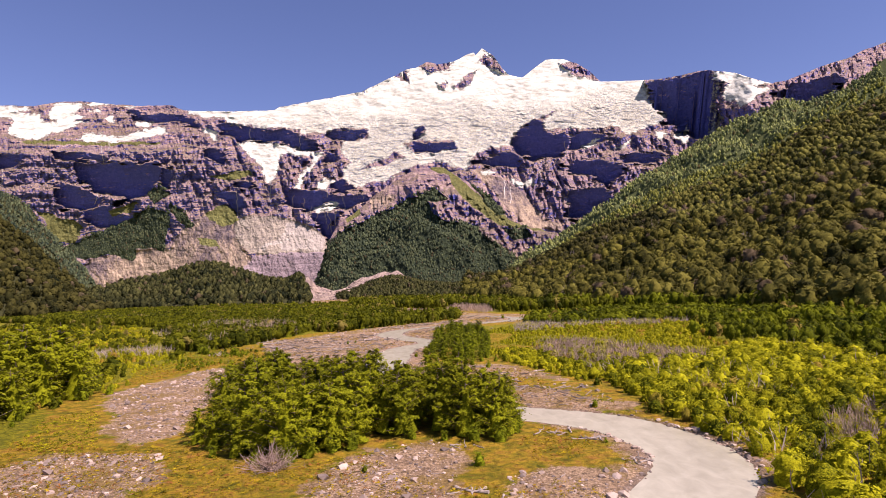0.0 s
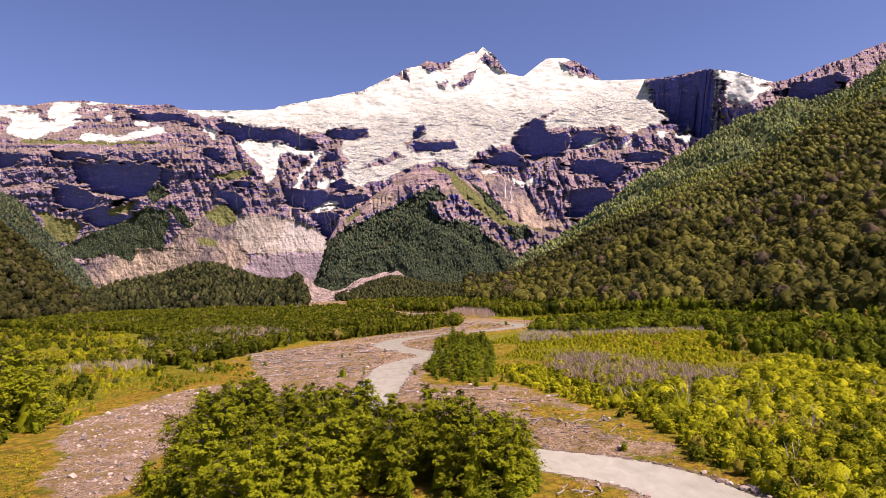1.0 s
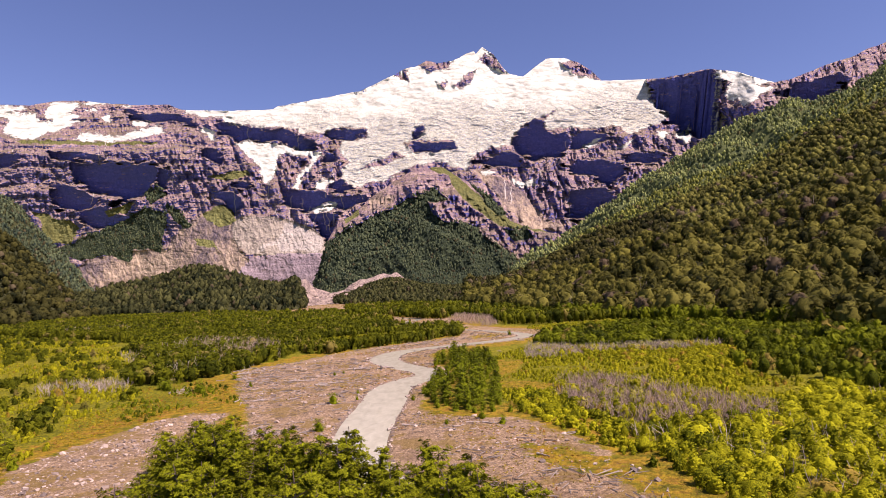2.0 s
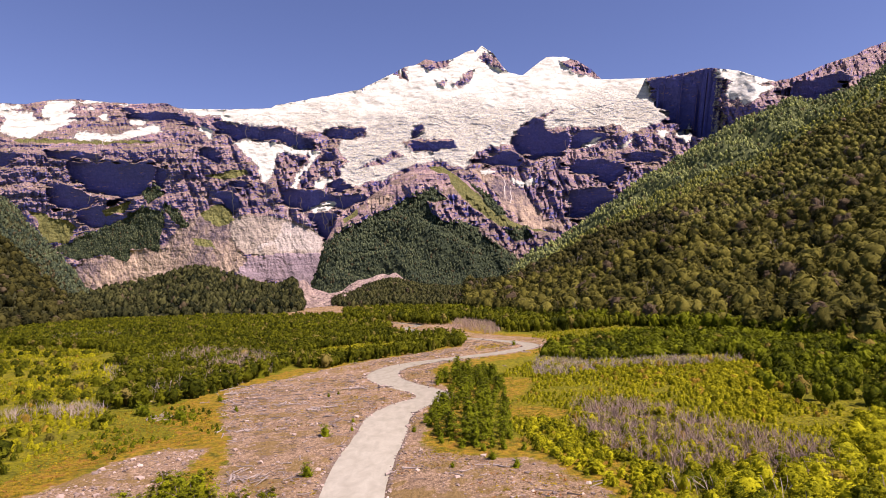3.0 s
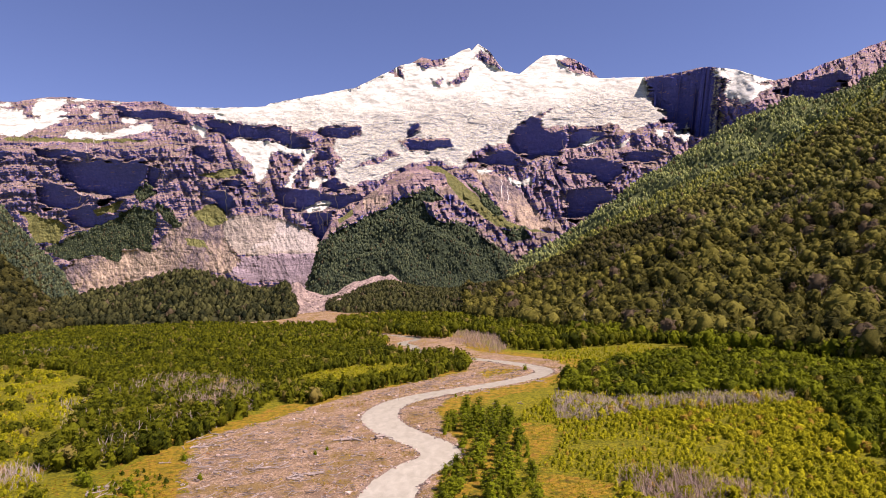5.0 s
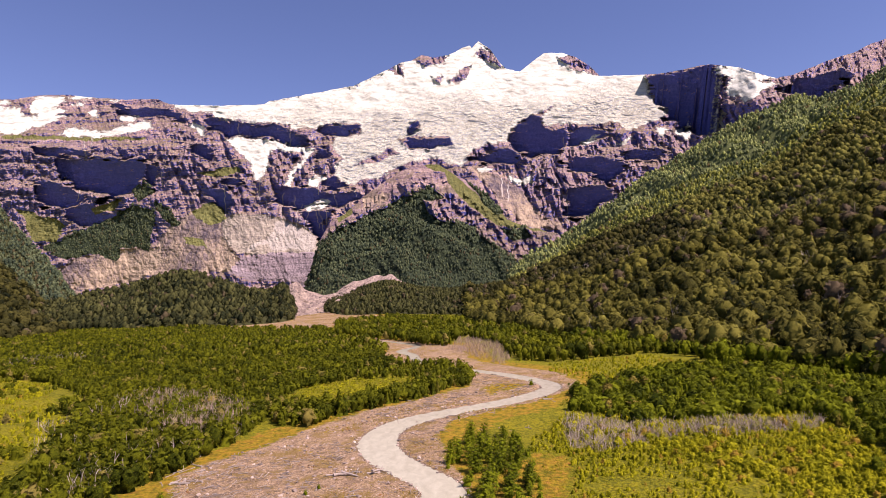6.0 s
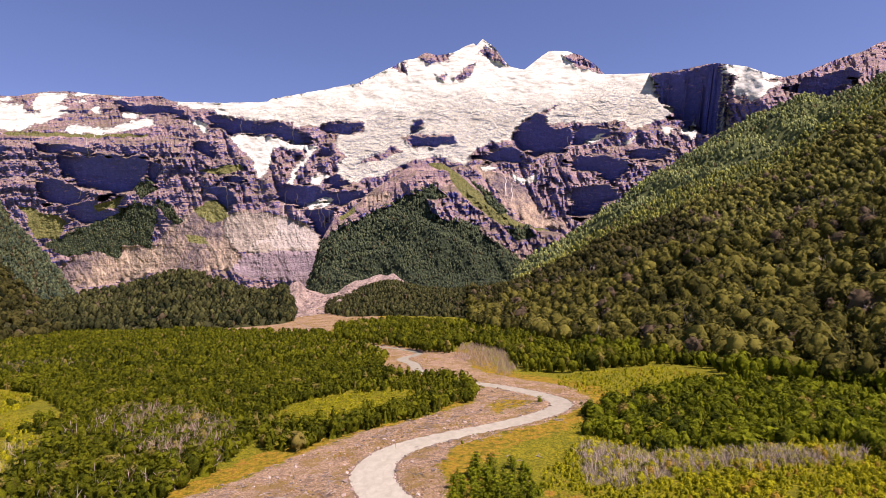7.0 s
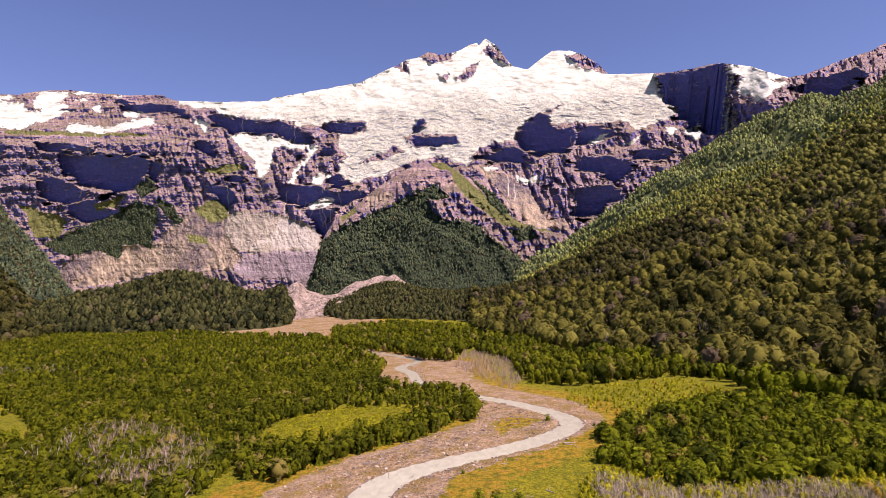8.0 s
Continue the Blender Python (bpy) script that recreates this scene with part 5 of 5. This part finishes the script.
def twigs(count, seed):
    """A leafless shrub one metre high: thin upright stems as tapering slivers."""
    rng = np.random.default_rng(seed)
    out = []
    for _ in range(count):
        base = np.array([*rng.normal(0, 0.2, 2), 0])
        tip = base + np.array([*rng.normal(0, 0.26, 2), rng.uniform(0.35, 1.0)])
        side = np.array([math.cos(t := rng.random() * 6.28), math.sin(t), 0]) * 0.016
        mid = (base + tip) / 2 + rng.normal(0, 0.03, 3)
        out += [base - side, base + side, mid + side * 0.8, mid - side * 0.8, mid - side * 0.8, mid + side * 0.8, tip + side * 0.3, tip - side * 0.3]
        for _ in range(1):
            fork = mid + (tip - mid) * rng.random()
            end = fork + np.array([*rng.normal(0, 0.14, 2), rng.uniform(0.08, 0.3)])
            out += [fork - side * 0.6, fork + side * 0.6, end + side * 0.25, end - side * 0.25]
    out = np.array(out)
    return out, np.arange(len(out)).reshape(-1, 4), np.ones(len(out))


DEAD = [twigs(6, 90 + s) for s in range(6)]


def dead_thickets():
    for k, (poly, spacing, lo, hi) in enumerate(((DEAD_A, 1.35, 2.6, 4.6), (DEAD_B, 1.3, 2.0, 4.8), (DEAD_C, 1.3, 2.2, 4.0), (DEAD_D, 3.0, 3.5, 6.0), (DEAD_E, 2.2, 5.0, 8.5),
                                                 (DEAD_F, 3.2, 4.0, 7.0), (DEAD_G, 1.5, 3.0, 5.0), (SHRUBS_NEAR, 4.5, 2.5, 5.2), (FOREST_FRONT, 6.0, 5.5, 8.5))):
        x, y = scatter(poly, spacing, 100 + k, 0.8)
        ok = lumps(x, y, 18 if k > 6 else 11, 7, 3) > (0.08 if k > 6 else -0.3 if k == 1 else -0.22)
        x, y = x[ok], y[ok]
        n = len(x)
        plant_mass("dead_shrubs", x, y, floor_height(x, y) - 0.1, heights(n, lo, hi, k), heights(n, 0.9, 1.4, k), DEAD, DEAD_DARK if k in (0, 2, 3, 4) else DEAD_TWIG,
                   "thicket of weathered brown leafless shrubs" if k in (0, 2, 3, 4) else "thicket of bleached grey leafless shrubs", k, "dead shrubs")


def litter(count, seed):
    """Sticks lying loosely over one another, about two metres across, as crossed slivers."""
    rng = np.random.default_rng(seed)
    out = []
    for _ in range(count):
        turn, mid = rng.random() * 6.28, np.array([*rng.normal(0, 0.55, 2), rng.uniform(0.05, 0.2)])
        along = np.array([math.cos(turn), math.sin(turn), rng.normal(0, 0.12)]) * rng.uniform(0.2, 0.6)
        side = np.array([-math.sin(turn), math.cos(turn), 0]) * rng.uniform(0.02, 0.05)
        rise = np.array([0, 0, 0.05])
        for w in (side, rise):
            out += [mid - along - w, mid + along - w * 0.5, mid + along + w * 0.5, mid - along + w]
    out = np.array(out)
    return out, np.arange(len(out)).reshape(-1, 4), np.ones(len(out))


def driftwood_litter():
    x, y = scatter(CORRIDOR, 2.6, 131, 0.7)
    ok = (lumps(x, y, 24, 12, 3) > 0.14) & (y < 470)
    x, y = x[ok], y[ok]
    n = len(x)
    plant_mass("driftwood_litter", x, y, floor_height(x, y), heights(n, 0.4, 1.3, 132), heights(n, 0.8, 1.2, 133), [litter(6, 140 + k) for k in range(5)], DEAD_MIXED,
               "dark weathered sticks littered over the gravel", 134, "driftwood")
    x, y = scatter(CORRIDOR, 5.0, 135, 0.8)
    ok = (lumps(x, y, 30, 12, 3) > -0.1) & (y < 520)
    x, y = x[ok], y[ok]
    n = len(x)
    plant_mass("driftwood_sticks", x, y, floor_height(x, y), heights(n, 1.6, 3.8, 136), heights(n, 0.8, 1.2, 137), [litter(3, 150 + k) for k in range(6)], DEAD_WOOD,
               "bleached broken branches strewn over the gravel", 138, "driftwood")


dead_thickets()
driftwood_litter()
for dead_zone, lo, hi, seed in ((DEAD_A, 1.4, 3.4, 111), (DEAD_B, 1.4, 3.2, 112), (DEAD_C, 1.4, 3.0, 113), (DEAD_E, 3.0, 6.0, 114), (DEAD_G, 1.4, 3.0, 115)):
    low_plants("shrubs", dead_zone, 3.0, seed, lo, hi, SHRUB, LEAF_MIXED if dead_zone is DEAD_E else LEAF_HERB, "yellow-green shrubs growing up among dead stems", 0.6)


# ---------------------------------------------------------------- trees that stand singly
def part(name, bm, material, parent, label=""):
    me = bpy.data.meshes.new(name)
    bm.to_mesh(me)
    bm.free()
    me.materials.append(material)
    ob = new(name, me)
    ob.parent = parent
    return tagged(ob, label)


def limb(bm, path, radii, sides=6):
    """A tapering tube along a path."""
    rings = []
    for k, (p, rad) in enumerate(zip(path, radii)):
        ahead = (Vector(path[min(k + 1, len(path) - 1)]) - Vector(path[max(k - 1, 0)])).normalized()
        u = ahead.orthogonal().normalized()
        v = ahead.cross(u)
        rings.append([bm.verts.new(Vector(p) + (u * math.cos(t) + v * math.sin(t)) * rad) for t in (2 * math.pi * i / sides for i in range(sides))])
    for a, b in zip(rings, rings[1:]):
        for i in range(sides):
            bm.faces.new((a[i], a[(i + 1) % sides], b[(i + 1) % sides], b[i]))
    bm.faces.new(rings[0][::-1])
    bm.faces.new(rings[-1])


def sprays(limbs, rng, per_limb, leaf, spread):
    """Leaf clumps set in flat sprays along limbs."""
    start, end = np.array([p[0] for p in limbs]), np.array([p[-1] for p in limbs])
    i = np.repeat(np.arange(len(limbs)), per_limb)
    t = rng.uniform(0.25, 1.05, len(i)) ** 0.8
    length = np.linalg.norm(end - start, axis=1)[i]
    c = start[i] + (end - start)[i] * t[:, None]
    c += rng.normal(0, 1, (len(i), 3)) * (spread * (0.35 + 0.65 * length))[:, None] * (1, 1, 0.6)
    out = rng.normal(0, 0.32, (len(i), 3)) + (0, 0, 0.9) + 0.7 * (end - start)[i] / length[:, None]
    out /= np.linalg.norm(out, axis=1)[:, None]
    u = np.cross(out, rng.normal(0, 1, (len(i), 3)))
    u /= np.linalg.norm(u, axis=1)[:, None]
    v = np.cross(out, u)
    size = leaf * rng.uniform(0.6, 1.4, (len(i), 1))
    pts = np.stack([c + u * size, c + v * size * rng.uniform(0.4, 0.7, (len(i), 1)), c - u * size * rng.uniform(0.6, 1.0, (len(i), 1)), c - v * size * rng.uniform(0.4, 0.7, (len(i), 1))], 1)
    return pts.reshape(-1, 3)


def make_tree(seed, height, name="tree", label="young southern beech with layered bright green foliage", bushy=False, dead=False, fine=False):
    """A tree at the origin: tapering trunk with limbs, and a crown of leaf sprays."""
    rng = np.random.default_rng(seed)
    root = tagged(new(name), label, "bush" if bushy else "tree")
    bm = bmesh.new()
    bend = rng.normal(0, 0.03 * height, (6, 2)) * np.linspace(0, 1, 6)[:, None]
    spine = [(bend[k, 0], bend[k, 1], height * 0.96 * k / 5 - (0.3 if k == 0 else 0)) for k in range(6)]
    limb(bm, spine, [0.022 * height * (1 - 0.17 * k) for k in range(6)], 6)
    limbs = []
    count = 15 if bushy else 38
    for k in range(count):
        f = 0.06 + 0.9 * (k + rng.random()) / count
        q = f * 5 * 0.96
        j = min(int(q), 4)
        base = np.array(spine[j]) * (1 - q + j) + np.array(spine[j + 1]) * (q - j)
        turn = k * 2.4 + rng.normal(0, 0.4)
        reach = height * ((0.55 * math.sqrt(max(1 - f * f, 0.05)) if bushy else (0.30 + 0.04 * (seed % 4)) * (1.03 - f) ** 0.5) * rng.uniform(0.65, 1.15) + 0.03)
        rise = reach * (rng.uniform(0.15, 0.5) + (0.5 if bushy else 0.0) * f)
        tip = base + (reach * math.cos(turn), reach * math.sin(turn), rise)
        mid = (base + tip) / 2 + (0, 0, 0.12 * reach)
        limbs.append([base, mid, tip])
        limb(bm, [base, tip] if not dead else [base, mid, tip], [0.007 * height, 0.002 * height, 0.001 * height], 3)
        if dead:
            for _ in range(14):
                s = base + (tip - base) * rng.uniform(0.3, 1)
                limb(bm, [s, s + rng.normal(0, 0.1 * height, 3)], [0.003 * height, 0.001 * height], 3)
    part("trunk", bm, DEAD_WOOD if dead else BARK, root, "bare bleached branches" if dead else "")
    if not dead:
        pts = sprays(limbs, rng, 36 if fine else 22, 0.034 * height if fine else 0.08 * height if bushy else 0.048 * height, 0.15 if not bushy else 0.2)
        pts[:, 2] = np.maximum(pts[:, 2], 0.02 * height)
        core, core_faces, _ = crown(0, seed, "shrub" if bushy else "cone", 0.1, 0.04, 5, 7, 0.55)
        core = core * (height, height, 0.85 * height)
        n = len(core) + len(pts)
        faces = np.vstack([core_faces, len(core) + np.arange(len(pts)).reshape(-1, 4)])
        mesh_object("crown", np.vstack([core, pts]), faces, LEAF_BEECH if fine else LEAF_BUSH, True,
                    {"tone": np.full(n, rng.uniform(0.2, 0.8)), "odd": np.full(n, rng.random() * 0.94), "solid": np.r_[np.ones(len(core)), np.zeros(len(pts))]}, root)
    return root


def dry_bush(seed):
    """A leafless bush: stems spreading from one root, each forking into fine twigs, as slivers."""
    rng = np.random.default_rng(seed)
    out = []

    def sliver(p, q, w):
        side = np.cross(q - p, rng.normal(0, 1, 3))
        side *= w / np.linalg.norm(side)
        out.extend([p - side, p + side, q + side * 0.4, q - side * 0.4])

    for _ in range(85):
        way = rng.normal(0, 1, 3) * (1, 1, 0.8)
        way[2] = abs(way[2]) + 0.15
        way /= np.linalg.norm(way)
        p, q = np.array((*rng.normal(0, 0.5, 2), 0.0)), way * rng.uniform(1.6, 3.6) * (1.15, 1.15, 1.0)
        sliver(p, q, 0.05)
        for _ in range(9):
            a = p + (q - p) * rng.uniform(0.35, 1.0)
            sliver(a, a + way * rng.uniform(0.1, 0.6) + rng.normal(0, 0.38, 3), 0.022)
    return np.array(out) * 1.5, np.arange(len(out)).reshape(-1, 4)


def single_trees():
    rng = np.random.default_rng(200)
    kinds = [make_tree(201 + k, 9.0, fine=True) for k in range(6)]
    coarse = [make_tree(211 + k, 9.0) for k in range(5)]
    bushes = [make_tree(221 + k, 3.0, "bush", "rounded bright green bush on the gravel", True) for k in range(4)]
    for k in kinds + coarse + bushes:
        k.location = (-400, -150, 0)
    used = set()

    def put(kind_list, x, y, scale, group):
        k = int(rng.integers(len(kind_list)))
        ob = kind_list[k]
        yaw, lean = rng.uniform(0, 360), rng.uniform(-4, 4)
        if ob.name not in used:
            used.add(ob.name)
            z = float(floor_height(np.array([x]), np.array([y]))[0])
            ob.matrix_basis = pose(x, y, z - 0.05, lean, 0, yaw) @ Matrix.Diagonal((scale, scale, scale, 1))
            tagged(ob, group=group)
        else:
            copy_made = copy_thing(ob, Matrix.Identity(4))
            z = float(floor_height(np.array([x]), np.array([y]))[0])
            copy_made.matrix_basis = pose(x, y, z - 0.05, lean, 0, yaw) @ Matrix.Diagonal((scale, scale, scale, 1))
            tagged(copy_made, group=group)

    for poly, spacing, seed, lo, hi, group in ((CLUMP, 4.6, 301, 0.95, 1.4, "trees of the river island"), (ISLAND, 5.6, 302, 0.5, 0.95, "trees of the long thicket"),
                                               (THICKET, 6.0, 303, 1.6, 2.3, "trees of the side thicket")):
        for x, y in zip(*scatter(poly, spacing, seed, 0.92)):
            put(coarse if poly is ISLAND else kinds, x, y, rng.uniform(lo, hi) * rng.uniform(0.8, 1.15) * (1 + 0.22 * min(max((x + 45) / 40, -0.6), 1) if poly is CLUMP else 1) * (0.8 if distance_to(poly, np.array([x]), np.array([y]))[0] < 3 else 1), group)
        p = np.array(poly, float)
        for a, b in zip(p, np.roll(p, -1, 0)):
            for f in np.arange(0.1, 1, 3.6 / max(np.hypot(*(b - a)), 3.6)):
                if rng.random() < 0.45:
                    x, y = a + (b - a) * f + rng.normal(0, 0.8, 2)
                    if river_edge(np.array([x]), np.array([y]))[0] > 1.0:
                        put(bushes, x, y, rng.uniform(0.5, 1.1), "bushes at the thicket edges")
    for x, y, h in BUSHES:
        put(bushes, x, y, h / 3.0, "bushes on the gravel")
    twig, quad = dry_bush(260)
    bush = mesh_object("dead_bush", twig, quad, DEAD_DARK, False)
    bush.matrix_basis = pose(-25.5, 106, -0.1, 0, 0, 30)
    tagged(bush, "bare grey-brown dead bush at the edge of the clump", "dead bush")


single_trees()


# ---------------------------------------------------------------- stones, driftwood and snags
def stone_field():
    rng = np.random.default_rng(400)
    xs, ys = [], []
    for poly, spacing in [(CORRIDOR, 1.9)] + [(b, 1.1) for b in BARS]:
        x, y = scatter(poly, spacing, len(xs) + 401, 0.9)
        ok = (y < 480) & (lumps(x, y, 20, 9, 3) > -0.35)
        xs.append(x[ok])
        ys.append(y[ok])
    near = [(c[0] + s * (c[2] / 2 + rng.uniform(0.2, 2.2)), c[1] + rng.uniform(-3, 3)) for c in COURSE for s in (-1, 1) for _ in range(9)]
    near = np.array(near)
    near = near[(near[:, 1] > 60) & (near[:, 1] < 480)]
    near = near[river_edge(near[:, 0], near[:, 1]) > -0.6]
    x, y = np.concatenate(xs + [near[:, 0]]), np.concatenate(ys + [near[:, 1]])
    n = len(x)
    size = 0.11 + 0.15 * rng.pareto(2.2, n).clip(0, 4.0)
    shape = np.array([(1, 0, 0), (0, 1, 0), (-1, 0, 0), (0, -1, 0), (0.6, 0.6, 0.5), (-0.6, 0.6, 0.6), (-0.5, -0.6, 0.5), (0.6, -0.5, 0.6), (0, 0, 0.75)], float)
    faces = np.array([(0, 1, 4), (1, 2, 5), (2, 3, 6), (3, 0, 7), (0, 4, 7), (1, 5, 4), (2, 6, 5), (3, 7, 6), (4, 5, 8), (5, 6, 8), (6, 7, 8), (7, 4, 8)])
    v = shape[None] * rng.uniform(0.65, 1.3, (n, 9, 1)) * (size[:, None] * rng.uniform(0.7, 1.4, (n, 1)))[..., None]
    t = rng.random(n)[:, None] * 6.28
    px, py = v[..., 0] * np.cos(t) - v[..., 1] * np.sin(t), v[..., 0] * np.sin(t) + v[..., 1] * np.cos(t)
    verts = np.stack([px + x[:, None], py + y[:, None], v[..., 2] + (floor_height(x, y) - 0.05)[:, None]], -1).reshape(-1, 3)
    ob = mesh_object("stones", verts, (faces[None] + 9 * np.arange(n)[:, None, None]).reshape(-1, 3), STONES, False)
    tagged(ob, "grey and brown stones strewn over the gravel bars", "stones", kind="stuff")
    # rubble on the moraine
    x, y, z = on_hill(moraine, 1500, 402, high=0.8)
    size = 1.2 + 2.2 * rng.pareto(2.5, 1500).clip(0, 3)
    v = shape[None] * rng.uniform(0.65, 1.3, (1500, 9, 1)) * size[:, None, None]
    verts = np.stack([v[..., 0] + x[:, None], v[..., 1] + y[:, None], v[..., 2] + z[:, None] - 0.3], -1).reshape(-1, 3)
    ob = mesh_object("boulders", verts, (faces[None] + 9 * np.arange(1500)[:, None, None]).reshape(-1, 3), STONES, False)
    tagged(ob, "pale boulders on the moraine", "boulders", kind="stuff")


stone_field()


def make_log(seed, length):
    """A driftwood log lying along x: bent stem, root end, broken branches."""
    rng = np.random.default_rng(seed)
    root = tagged(new("driftwood_log"), "bleached bare driftwood log with broken branches on gravel", "log", "driftwood")
    rad = length * rng.uniform(0.036, 0.06)
    path = [(length * (k / 5 - 0.5), rng.normal(0, 0.03) * length, rad * 0.8 + abs(rng.normal(0, 0.012)) * length) for k in range(6)]
    bm = bmesh.new()
    limb(bm, path, [rad * 1.5, rad, rad * 0.9, rad * 0.75, rad * 0.6, rad * 0.35], 7)
    stem = part("stem", bm, DEAD_WOOD, root)
    for _ in range(int(rng.integers(2, 4))):
        k = rng.uniform(0.15, 0.95) * 5
        j = min(int(k), 4)
        p = Vector(path[j]).lerp(Vector(path[j + 1]), k - j)
        way = Vector((rng.uniform(-0.2, 0.9), rng.normal(0, 0.7), rng.uniform(0.05, 0.8))).normalized()
        reach = length * rng.uniform(0.1, 0.32)
        bm = bmesh.new()
        limb(bm, [p, p + way * reach * 0.5 + Vector((0, 0, 0.04 * reach)), p + way * reach], [rad * 0.45, rad * 0.32, rad * 0.12], 5)
        part("branch", bm, DEAD_WOOD, stem)
    if rng.random() < 0.5:
        roots = bmesh.new()
        for t in range(5):
            a = t * 1.26 + rng.random()
            p = Vector(path[0])
            q = p + Vector((-0.05 * length, math.cos(a) * 0.1 * length, abs(math.sin(a)) * 0.1 * length))
            limb(roots, [p, q], [rad * 0.7, rad * 0.2], 4)
        part("root_plate", roots, DEAD_WOOD, root)
    return root


def driftwood():
    rng = np.random.default_rng(500)
    kinds = [make_log(501 + k, 5.0) for k in range(8)]
    fresh = list(kinds)
    spots = []
    for x, y, count, spread, lo, hi in JAMS:
        spots += [(x + rng.normal(0, spread), y + rng.normal(0, spread * 0.6), rng.uniform(lo, hi), rng.uniform(0, 0.5) if count > 8 else 0.0) for _ in range(count)]
    x, y = scatter(CORRIDOR, 9.5, 503, 0.75)
    ok = (y < 460) & (lumps(x, y, 30, 12, 2) > -0.3)
    spots += [(a, b, rng.uniform(1.0, 4.0), 0.0) for a, b in zip(x[ok], y[ok])]
    for bar in BARS:
        spots += [(a, b, rng.uniform(0.8, 2.6), 0.0) for a, b in zip(*scatter(bar, 8.0, 504, 0.7))]
    for x, y, length, lift in spots:
        if river_edge(np.array([x]), np.array([y]))[0] < 0.3:
            continue
        z = float(floor_height(np.array([x]), np.array([y]))[0])
        ob = fresh.pop() if fresh else copy_thing(kinds[int(rng.integers(8))], Matrix.Identity(4))
        ob.matrix_basis = pose(x, y, z + lift - 0.03, rng.uniform(-8, 8), rng.uniform(-3, 3) + lift * 14, rng.uniform(0, 360)) @ Matrix.Scale(length / 5.0, 4)


driftwood()


def standing_snag(x, y, height, lean, label):
    """A bare standing trunk."""
    root = tagged(new("snag"), label, "dead tree")
    z = float(floor_height(np.array([x]), np.array([y]))[0])
    bm = bmesh.new()
    limb(bm, [(0, 0, -0.4), (0.02 * height, 0, 0.4 * height), (0.0, 0.03 * height, 0.8 * height), (0.03 * height, 0, height)], [0.05 * height, 0.042 * height, 0.03 * height, 0.015 * height], 8)
    part("stem", bm, DEAD_WOOD, root)
    for f, a in ((0.5, 40), (0.68, 200), (0.85, 310)):
        bm = bmesh.new()
        way = Vector((math.cos(radians(a)), math.sin(radians(a)), 0.7)) * 0.16 * height
        limb(bm, [Vector((0, 0, f * height)), Vector((0, 0, f * height)) + way], [0.014 * height, 0.004 * height], 4)
        part("branch", bm, DEAD_WOOD, root)
    root.matrix_basis = pose(x, y, z, lean, lean * 0.5, 20)


standing_snag(-123, 302, 4.6, 6, "bleached broken trunk standing in the meadow")
standing_snag(-16, 400, 3.0, -8, "short bleached stump standing on gravel")
standing_snag(-10, 348, 2.2, 12, "dark and white stump beside the river bend")


def slope_snags():
    """Grey dead crowns among the forest on the slope."""
    x, y, z = on_hill(near_spur, 26, 601, low=0.02, high=0.6)
    n = len(x)
    plant_mass("dead_crowns", x, y, z, heights(n, 16, 24, 602), heights(n, 0.8, 1.1, 603), [twigs(22, 610 + k) for k in range(4)], DEAD_WOOD,
               "bleached dead trees standing among the slope forest", 604, "dead trees")


slope_snags()
